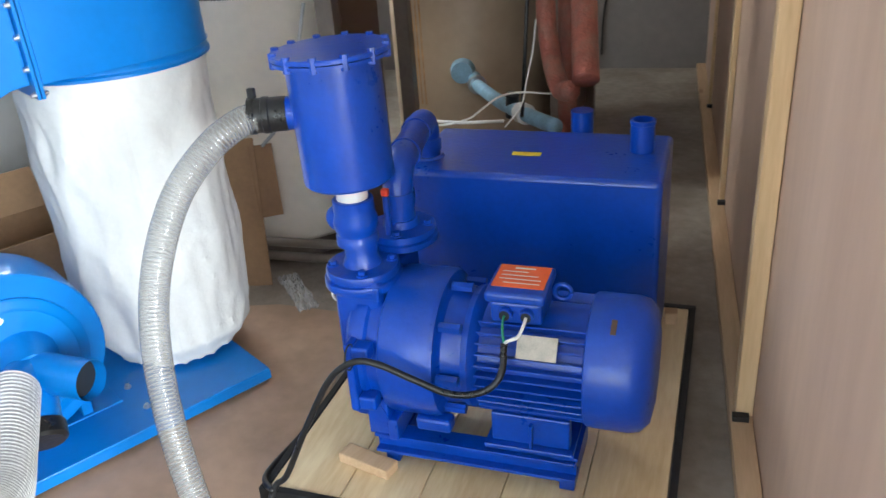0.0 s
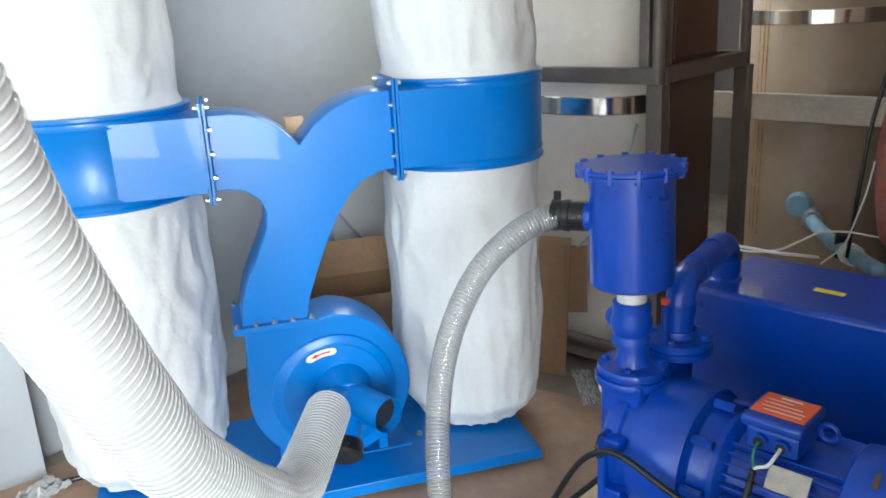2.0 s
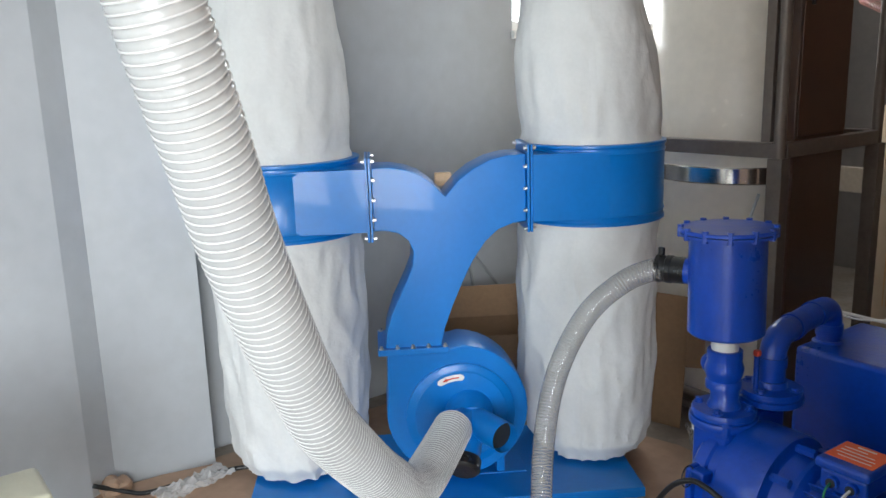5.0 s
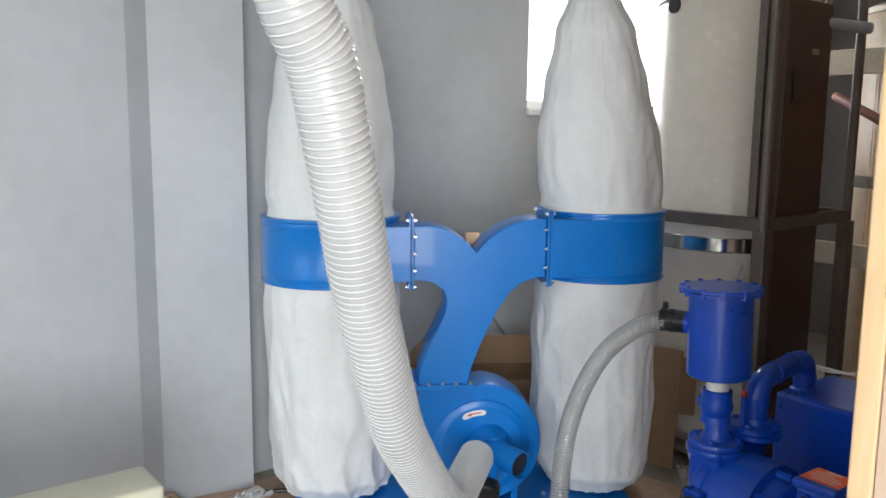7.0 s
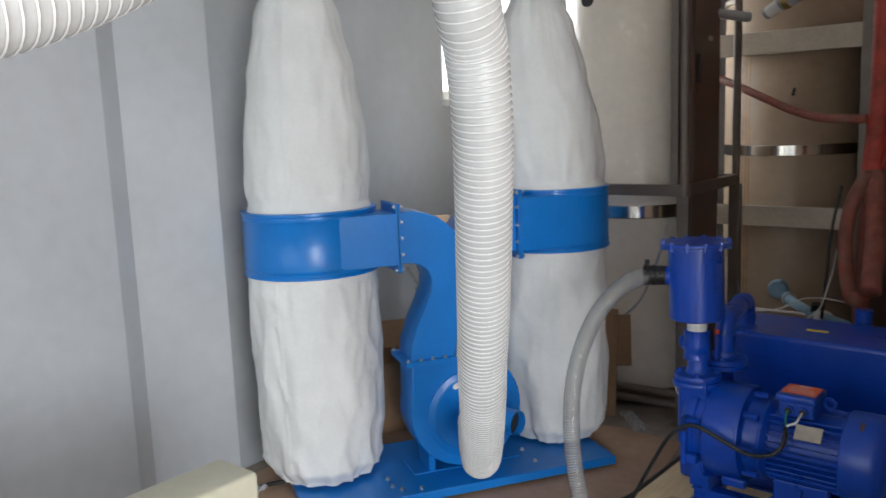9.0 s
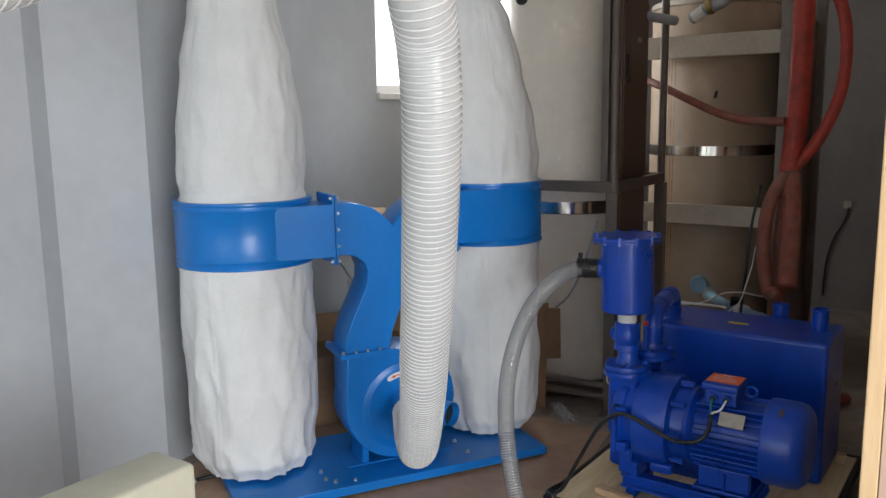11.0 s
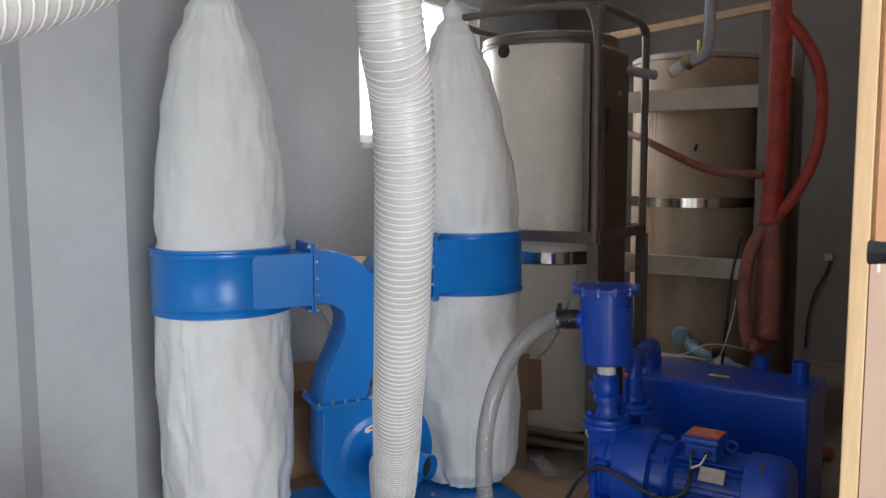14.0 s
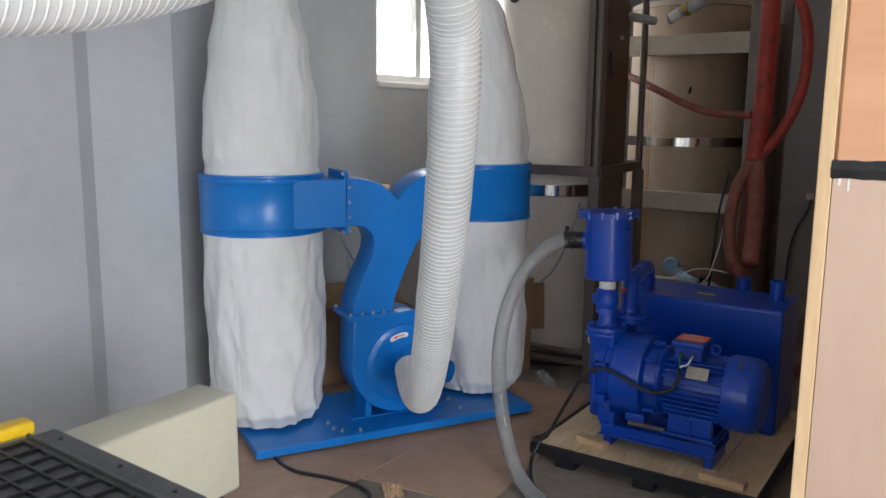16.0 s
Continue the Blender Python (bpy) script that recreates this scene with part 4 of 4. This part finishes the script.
def steel_frame():
    f = thing("steel_frame", "bronze painted steel frame round the water tank", "frame", TANKS)
    X0, X1, Y0, Y1, r = -0.45, 0.45, -0.44, 0.32, 0.022
    # bent side hoops: up, over, down
    for x in (X0, X1):
        run = spline([(x, Y0, 0.02), (x, Y0, 1.2), (x, Y0, 2.22), (x, Y0 + 0.03, 2.31), (x, Y0 + 0.10, 2.35), (x, 0, 2.35), (x, Y1 - 0.10, 2.35), (x, Y1 - 0.03, 2.31), (x, Y1, 2.22), (x, Y1, 1.2), (x, Y1, 0.02)], 8)
        part("hoop", tube(run, r, 14), M_FRAME, f)
    run = spline([(X1, Y0, 2.20), (X1 - 0.03, Y0, 2.31), (X1 - 0.10, Y0, 2.35), (0, Y0, 2.36), (X0 + 0.10, Y0, 2.35), (X0, Y0, 2.31)], 8)
    part("front_top_rail", tube(run, r * 0.9, 14), M_FRAME, f)
    z = 1.17
    part("front_rail", box((X0, Y0 - 0.022, z), (X1, Y0 + 0.022, z + 0.055), 0.003), M_FRAME, f)
    part("rear_rail", box((X0, Y1 - 0.022, z), (X1, Y1 + 0.022, z + 0.055), 0.003), M_FRAME, f)
    for x in (X0, X1):
        part("side_rail", box((x - 0.022, Y0 + 0.022, z), (x + 0.022, Y1 - 0.022, z + 0.055), 0.003), M_FRAME, f)
    for x, y in ((X0, Y0), (X1, Y0), (X0, Y1), (X1, Y1)):
        part("post", box((x - 0.03, y - 0.03, 0), (x + 0.03, y + 0.03, 1.17), 0.004), M_FRAME, f)
        part("foot_plate", box((x - 0.05, y - 0.05, 0), (x + 0.05, y + 0.05, 0.006)), M_FRAME, f)
    part("front_post_web", box((X1 - 0.065, Y0 - 0.02, 1.23), (X1 - 0.028, Y0 + 0.012, 2.16), 0.003), M_FRAME, f)
    for z in (0.10, 0.16):
        part("bottom_rail", tube(spline([(X0, Y0 - 0.01, z), (0, Y0 - 0.015, z), (X1 - 0.05, Y0 - 0.01, z), (X1 - 0.01, Y0 + 0.05, z)], 6), 0.018, 12), M_FRAME, f)
    return f


steel_frame()


def control_cabinet():
    c = thing("control_cabinet", "tall dark brown cabinet panel beside the tank", "cabinet", TANKS)
    part("cabinet_body", box((0.36, -0.32, 0.10), (0.44, 0.06, 2.16), 0.006), M_BROWN, c)
    part("cabinet_plinth", box((0.37, -0.31, 0.0), (0.43, 0.05, 0.10)), M_FRAME, c)
    part("door", box((0.4405, -0.31, 1.24), (0.446, 0.05, 2.14), 0.003), M_BROWN, c)
    part("badge", box((0.4462, -0.12, 1.93), (0.4475, -0.06, 1.955), 0.0003, 1), M_FRAME2, c, "small pale badge")
    part("handle", box((0.4462, -0.27, 1.72), (0.460, -0.255, 1.86), 0.003), M_BLACK, c)
    return c


control_cabinet()

TANK2 = pose(-0.79, 4.22, 0.03, 0, 0, -4)


def rear_tank():
    t = thing("rear_water_tank", "rust streaked beige water tank behind the frame", "water tank", TANK2)
    R = 0.40
    part("tank_shell", lathe([(R - 0.01, 0.08), (R, 0.09), (R, 2.17), (R - 0.006, 2.18)], 96), M_BEIGE_DIM, t)
    part("steel_band", lathe([(R + 0.001, 1.27), (R + 0.005, 1.274), (R + 0.005, 1.33), (R + 0.001, 1.334)], 96), M_CHROME, t, "polished steel band")
    part("lid_rim", lathe([(R - 0.004, 2.18), (R + 0.008, 2.184), (R + 0.008, 2.21), (R - 0.02, 2.225), (0, 2.25)], 96), M_FRAME2, t)
    rng = random.Random(4)
    for a0 in (-116, -112.5, -109):
        bm = bmesh.new()
        prev = None
        z_top = 1.93 - rng.random() * 0.1
        for k in range(31):
            z = z_top - k * (z_top - 0.3) / 30
            mid = radians(a0 + 0.5 * noise.noise(Vector((z * 3, a0, 0))))
            wid = radians(0.45 + 0.5 * abs(noise.noise(Vector((z * 6, a0, 3)))))
            pair = [bm.verts.new(((R + 0.0012) * math.cos(mid + s * wid), (R + 0.0012) * math.sin(mid + s * wid), z)) for s in (-1, 1)]
            if prev:
                bm.faces.new((prev[0], pair[0], pair[1], prev[1]))
            prev = pair
        part("rust_streak", bm, M_RUST, t, "orange rust run")
    a = radians(-72)
    bm = box((-0.008, -0.006, -0.022), (0.008, 0.004, 0.022), 0.003)
    bmesh.ops.transform(bm, matrix=pose(R * math.cos(a), R * math.sin(a), 1.64, 0, 12, 18), verts=bm.verts)
    part("catch", bm, M_IRON, t, "small dark catch")
    w = Vector((math.cos(radians(-80)), math.sin(radians(-80)), 0))
    q = w * R + Vector((0, 0, 0.475))
    part("outlet", rod(q - w * 0.01, q + w * 0.05, 0.06, 0.05, seg=28), M_OLDBLUE, t, "blue stained outlet collar")
    return t


M_RUST = mat("rust_run", (0.42, 0.20, 0.06), 0.7, 0, 0.3, 20)
M_OLDBLUE = mat("pale_blue_pipe", (0.25, 0.42, 0.55), 0.5, 0, 0.15, 15)
rear_tank()


def rear_frame():
    f = thing("tank_cradle", "beige painted steel frame round the rear tank", "frame", TANK2)
    for z, h in ((0.86, 0.12), (1.86, 0.13)):
        part("front_rail", box((-0.42, -0.47, z), (0.52, -0.43, z + h), 0.004), M_FRAME2, f)
    for x in (-0.44, 0.53):
        for y in (-0.45, 0.45):
            part("post", box((x - 0.03, y - 0.03, -0.03), (x + 0.03, y + 0.03, 2.33 if x < 0 else 2.40), 0.004), M_FRAME if x > 0 else M_FRAME2, f)
    bm = box((-0.95, -0.02, -0.022), (0.55, 0.02, 0.022), 0.004)
    bmesh.ops.transform(bm, matrix=pose(0, -0.45, 2.375, 0, -5.0, 0), verts=bm.verts)
    part("top_rail", bm, M_PLATEWOOD, f, "pale batten fixed across the top of the frame")
    part("side_panel", box((0.50, -0.40, 0.1), (0.52, 0.40, 2.1), 0.003), M_BROWN, f, "dark brown side panel")
    return f


rear_frame()


def pipe_run(name, points, r, material, label, extras=()):
    p = thing(name, label, "pipe")
    part("pipe_length", tube(spline(points, 8), r, 16), material, p)
    for a, b, rr, m, nm in extras:
        part(nm, rod(a, b, rr, seg=18), m, p)
    return p


pipe_run("wrapped_pipe", [(-0.517, 3.33, 2.99), (-0.513, 3.32, 2.6), (-0.512, 3.30, 2.31), (-0.515, 3.28, 2.19), (-0.545, 3.27, 2.135), (-0.625, 3.28, 2.11), (-0.715, 3.31, 2.065)], 0.030, M_PVC, "grey wrapped pipe dropping to the rear tank",
         [((-0.595, 3.273, 2.12), (-0.622, 3.278, 2.11), 0.040, M_BRASS, "brass_union"), ((-0.555, 3.27, 2.16), (-0.555, 3.27, 2.225), 0.012, M_BRASS, "valve_stem"), ((-0.64, 3.283, 2.104), (-0.70, 3.305, 2.073), 0.032, M_WHITE, "white_pipe_end")])
pipe_run("stub_pipe", [(-1.0, 3.05, 2.09), (-0.90, 3.15, 2.075), (-0.80, 3.30, 2.06)], 0.026, M_PVC, "short grey insulated pipe by the frame")

# red wrapped pipes hanging from above
pipe_run("red_pipe", [(-0.150, 3.23, 2.40), (-0.140, 3.21, 2.25), (-0.135, 3.18, 1.9), (-0.135, 3.16, 1.6), (-0.150, 3.14, 1.35), (-0.160, 3.13, 1.22)], 0.052, M_RED, "thick red tape-wrapped pipe trunk")
pipe_run("red_pipe", [(-0.135, 3.2, 2.32), (-0.055, 3.2, 2.22), (0.035, 3.2, 2.05), (0.065, 3.19, 1.85), (0.045, 3.17, 1.62), (-0.035, 3.15, 1.42), (-0.145, 3.13, 1.27)], 0.029, M_RED, "red wrapped pipe bowing away from the trunk")
pipe_run("red_pipe", [(-0.165, 3.10, 1.26), (-0.225, 3.06, 1.12), (-0.240, 3.0, 0.95), (-0.215, 2.92, 0.80), (-0.170, 2.80, 0.71), (-0.125, 2.72, 0.72)], 0.034, M_REDOLD, "faded red wrapped pipe curving to the pump")
pipe_run("red_pipe", [(-0.145, 3.12, 1.26), (-0.125, 3.06, 1.1), (-0.105, 2.95, 0.95), (-0.090, 2.82, 0.85), (-0.080, 2.74, 0.80), (-0.075, 2.70, 0.76)], 0.044, M_REDOLD, "faded red wrapped pipe down to the tank stub")
pipe_run("red_pipe", [(-0.155, 3.16, 1.30), (-0.175, 3.14, 1.05), (-0.180, 3.12, 0.8), (-0.175, 3.10, 0.5), (-0.135, 3.12, 0.25), (-0.005, 3.2, 0.08), (0.145, 3.4, 0.04)], 0.036, M_REDOLD, "faded red wrapped pipe reaching the floor")
pipe_run("red_pipe", [(-0.19, 3.13, 1.515), (-0.23, 3.14, 1.513), (-0.40, 3.21, 1.522), (-0.56, 3.30, 1.562), (-0.74, 3.41, 1.635), (-0.912, 3.50, 1.71), (-1.078, 3.62, 1.774)], 0.022, M_REDOLD, "faded red wrapped pipe slanting to the rear tank")
for x, y in ((-0.27, 3.27), (-0.205, 3.30), (-0.125, 3.26), (-0.075, 3.30)):
    pipe_run("copper_pipe", [(x, y, 2.99), (x * 0.98, y, 2.75), (x * 0.75 - 0.04, y - 0.02, 2.52), (-0.15 + 0.25 * (x + 0.15), 3.235, 2.37)], 0.016, M_REDOLD, "brown wrapped pipe rising to the ceiling")

# blue pipe and valve at the rear tank's foot
pipe_run("drain_pipe", [(-0.70, 3.86, 0.47), (-0.66, 3.70, 0.475), (-0.464, 3.3, 0.505), (-0.312, 3.05, 0.530), (-0.19, 2.84, 0.560)], 0.028, M_OLDBLUE, "pale blue plastic drain pipe with a valve",
         [((-0.41, 3.21, 0.48), (-0.40, 3.19, 0.575), 0.026, M_BLACK, "valve_wheel"), ((-0.655, 3.69, 0.476), (-0.64, 3.66, 0.478), 0.042, M_STEEL, "union_nut"), ((-0.36, 3.13, 0.52), (-0.33, 3.08, 0.527), 0.04, M_WHITE, "union_nut")])
cable("white_cable", [(-0.60, 2.52, 0.6745), (-0.50, 2.50, 0.6745), (-0.43, 2.56, 0.676), (-0.40, 2.66, 0.682), (-0.363, 2.75, 0.693), (-0.30, 2.81, 0.69), (-0.236, 2.85, 0.675), (-0.2, 2.9, 0.66)], 0.0035, M_WHITE, "loose white cable behind the pump")
cable("grey_cable", [(-1.01, 2.72, 1.02), (-1.03, 2.68, 0.9), (-1.08, 2.64, 0.72), (-1.13, 2.62, 0.62), (-1.2, 2.62, 0.55)], 0.006, M_PVC, "thin grey cable hanging by the tank")

cable("white_cable", [(-0.62, 2.535, 0.677), (-0.53, 2.53, 0.6765), (-0.44, 2.52, 0.6765), (-0.37, 2.55, 0.67), (-0.33, 2.62, 0.65)], 0.0055, M_WHITE, "white cable lying along the tank top edge")
cable("white_cable", [(-0.336, 2.68, 0.61), (-0.302, 2.8, 0.645), (-0.296, 2.9, 0.709), (-0.281, 2.95, 0.797), (-0.27, 2.97, 0.9)], 0.003, M_WHITE, "thin white cable looped by the red pipes")
cable("black_cable", [(-0.33, 2.98, 0.55), (-0.31, 2.97, 0.8), (-0.30, 3.0, 1.0), (-0.27, 3.03, 1.2)], 0.007, M_BLACK, "black cable hanging by the red pipes")
cable("wire_end", [P(-0.06, -0.03, 0.51), P(-0.082, -0.045, 0.522), P(-0.088, -0.05, 0.545), P(-0.078, -0.045, 0.565)], 0.003, M_WHITE, "white wire end at the pump head")
cable("wall_cable", [(-0.10, 5.79, 0.82), (-0.12, 5.785, 0.72), (-0.20, 5.785, 0.55), (-0.24, 5.785, 0.35), (-0.25, 5.785, 0.10)], 0.007, M_BLACK, "black cable down the end wall from the socket")
solo("wall_socket", box((-0.14, 5.785, 0.81), (-0.08, 5.80, 0.87), 0.004), M_FRAME2, "dull beige wall socket on the end wall", "socket")
for pts in ([(-2.421, 2.35, 0.75), (-2.421, 2.59, 0.46), (-2.421, 2.83, 0.19)], [(-2.421, 2.42, 0.62), (-2.421, 2.47, 0.40), (-2.421, 2.48, 0.22)]):
    cable("wall_cable", pts, 0.007, M_PVC, "thin grey cable on the wall")

# ---- cardboard, cables, clutter on the floor ----


def carton():
    c = thing("carton", "open brown cardboard box behind the dust collector", "box", pose(-1.92, 2.08, 0.0, 0, 0, 56))
    part("front_side", box((-0.40, -0.005, 0.006), (0.25, 0.0, 0.37), 0.001), M_CARD, c)
    part("back_side", box((-0.40, 0.30, 0.006), (0.25, 0.305, 0.37), 0.001), M_CARD, c)
    part("left_side", box((-0.405, 0.001, 0.006), (-0.40, 0.30, 0.37), 0.001), M_CARD, c)
    part("right_side", box((0.25, 0.001, 0.006), (0.255, 0.30, 0.37), 0.001), M_CARD, c)
    bm = box((-0.40, 0, 0), (0.25, 0.004, 0.16), 0.001)
    bmesh.ops.transform(bm, matrix=pose(0, 0.302, 0.37, -38, 0, 0), verts=bm.verts)
    part("top_flap", bm, M_CARD, c, "raised box flap")
    return c


carton()


def board_lean():
    b = thing("cardboard_sheet", "bent cardboard leaning behind the filter bag", "cardboard", pose(-1.24, 2.585, 0.0, 0, 0, 12))
    bm = box((-0.18, 0, 0.004), (0.0, 0.006, 0.57), 0.001)
    bmesh.ops.transform(bm, matrix=pose(0, 0, 0, -8, 0, 0), verts=bm.verts)
    part("panel", bm, M_CARD, b)
    bm = box((0, 0, 0.27), (0.09, 0.005, 0.54), 0.001)
    bmesh.ops.transform(bm, matrix=pose(0.0, 0.0, 0, -8, 0, 20), verts=bm.verts)
    part("folded_flap", bm, M_CARD, b)
    return b


board_lean()


def crumple(name, centre, size, seed, material, label, category):
    """A crumpled piece of thin film lying on the floor."""
    bm = bmesh.new()
    n = 18
    grid = [[None] * n for _ in range(n)]
    for i in range(n):
        for j in range(n):
            u, v = i / (n - 1) - 0.5, j / (n - 1) - 0.5
            h = abs(noise.noise(Vector((u * 7 + seed, v * 7, seed)))) + 0.5 * abs(noise.noise(Vector((u * 17, v * 17 + seed, 0))))
            edge = 1 - 1.2 * max(abs(u), abs(v))
            grid[i][j] = bm.verts.new((u * size[0] * (0.8 + 0.3 * noise.noise(Vector((v * 4, seed, 0)))), v * size[1], 0.004 + size[2] * h * edge))
    for i in range(n - 1):
        for j in range(n - 1):
            bm.faces.new((grid[i][j], grid[i + 1][j], grid[i + 1][j + 1], grid[i][j + 1]))
    return solo(name, bm, material, label, category, m=pose(*centre))


crumple("plastic_scrap", (-1.11, 2.53, 0.006, 0, 0, 40), (0.09, 0.30, 0.05), 2.0, M_FILM, "crumpled clear plastic scrap on the floor", "plastic scrap")
crumple("plastic_bag", (-2.17, 0.82, 0.008, 0, 0, 10), (0.14, 0.30, 0.07), 5.0, M_FILM, "crumpled clear bag against the pier", "plastic bag")
crumple("straw_wisp", (-1.09, 0.90, 0.012, 0, 0, 40), (0.10, 0.14, 0.03), 9.0, M_PLATEWOOD, "wisp of pale straw on the sheet", "debris")
cable("floor_cable", [(-2.33, 0.50, 0.06), (-2.30, 0.60, 0.014), (-2.235, 0.66, 0.012), (-2.215, 0.80, 0.014), (-2.18, 1.0, 0.014), (-2.05, 1.2, 0.014)], 0.009, M_BLACK, "black cable along the wall foot")
cable("floor_cable", [(-1.80, 0.98, 0.016), (-1.70, 0.90, 0.016), (-1.55, 0.845, 0.016), (-1.36, 0.865, 0.016), (-1.22, 0.86, 0.016), (-1.13, 0.78, 0.016), (-1.12, 0.45, 0.014), (-1.15, 0.0, 0.014)], 0.009, M_BLACK, "black cable from under the dust collector")


def plinth_debris():
    bm = bmesh.new()
    bmesh.ops.create_icosphere(bm, subdivisions=3, radius=0.05)
    for v in bm.verts:
        v.co *= 1 + 0.5 * noise.noise(v.co * 30)
        v.co.z = max(v.co.z * 0.9, -0.02)
    solo("plaster_lump", bm, M_MAT, "broken brown plaster lump at the wall foot", "rubble", m=pose(-2.34, 0.58, 0.021))


plinth_debris()
cable("floor_cable", [P(-0.205, -0.27, 0.11), P(-0.262, -0.20, 0.09), P(-0.275, 0.0, 0.05), P(-0.285, 0.25, 0.02), P(-0.30, 0.55, 0.012), P(-0.33, 0.8, 0.012)], 0.009, M_BLACK, "black cable along the pallet edge")
# ---- machine beside the camera's way ----


def cream_housing():
    c = thing("machine_housing", "cream plastic machine housing with rounded edges", "machine housing", pose(-1.265, 0.152, 0.0, 0, 0, -2))
    part("cover", smooth(box((-0.088, -1.3, 0.32), (0.088, 0.0, 0.64), 0.014, 3), 50), M_CREAM, c)
    for x in (-0.05, 0.05):
        for y in (-1.2, -0.1):
            part("leg", box((x - 0.03, y - 0.03, 0), (x + 0.03, y + 0.03, 0.32), 0.003), M_IRON, c)
    return c


cream_housing()


def grid_tray():
    """A charcoal tray with a raised lattice, on a stand."""
    t = thing("lattice_tray", "charcoal plastic tray with a raised square lattice", "tray", pose(-0.912, -0.505, 0.0, 0, 0, -7))
    part("tray_plate", box((-0.28, -0.75, 0.70), (0.32, 0.0, 0.735), 0.006), M_KEYS, t)
    part("rim", box((-0.28, -0.075, 0.735), (0.32, -0.068, 0.745), 0.002), M_KEYS, t)
    for k in range(9):
        x = -0.24 + k * 0.064
        part("lattice_bar", box((x, -0.74, 0.735), (x + 0.006, -0.10, 0.745), 0.001), M_BLACK, t)
    for k in range(11):
        y = -0.72 + k * 0.062
        part("lattice_bar", box((-0.25, y, 0.735), (0.30, y + 0.006, 0.744), 0.001), M_BLACK, t)
    bolts(t, [(-0.2, -0.03, 0.735), (0.05, -0.03, 0.735), (0.25, -0.03, 0.735)], (0, 0, 1), 0.004, 0.004, M_IRON, "screw")
    for x in (-0.24, 0.28):
        for y in (-0.7, -0.05):
            part("leg", box((x - 0.02, y - 0.02, 0), (x + 0.02, y + 0.02, 0.70), 0.002), M_IRON, t)
    return t


grid_tray()
h = thing("yellow_handle", "bright yellow plastic grip resting on the tray", "grip", pose(-1.232, -0.60, 0.735, 0, 0, 80))
part("grip", smooth(box((-0.16, -0.03, 0.0), (0.085, 0.03, 0.035), 0.010, 3), 50), M_YPLASTIC, h)
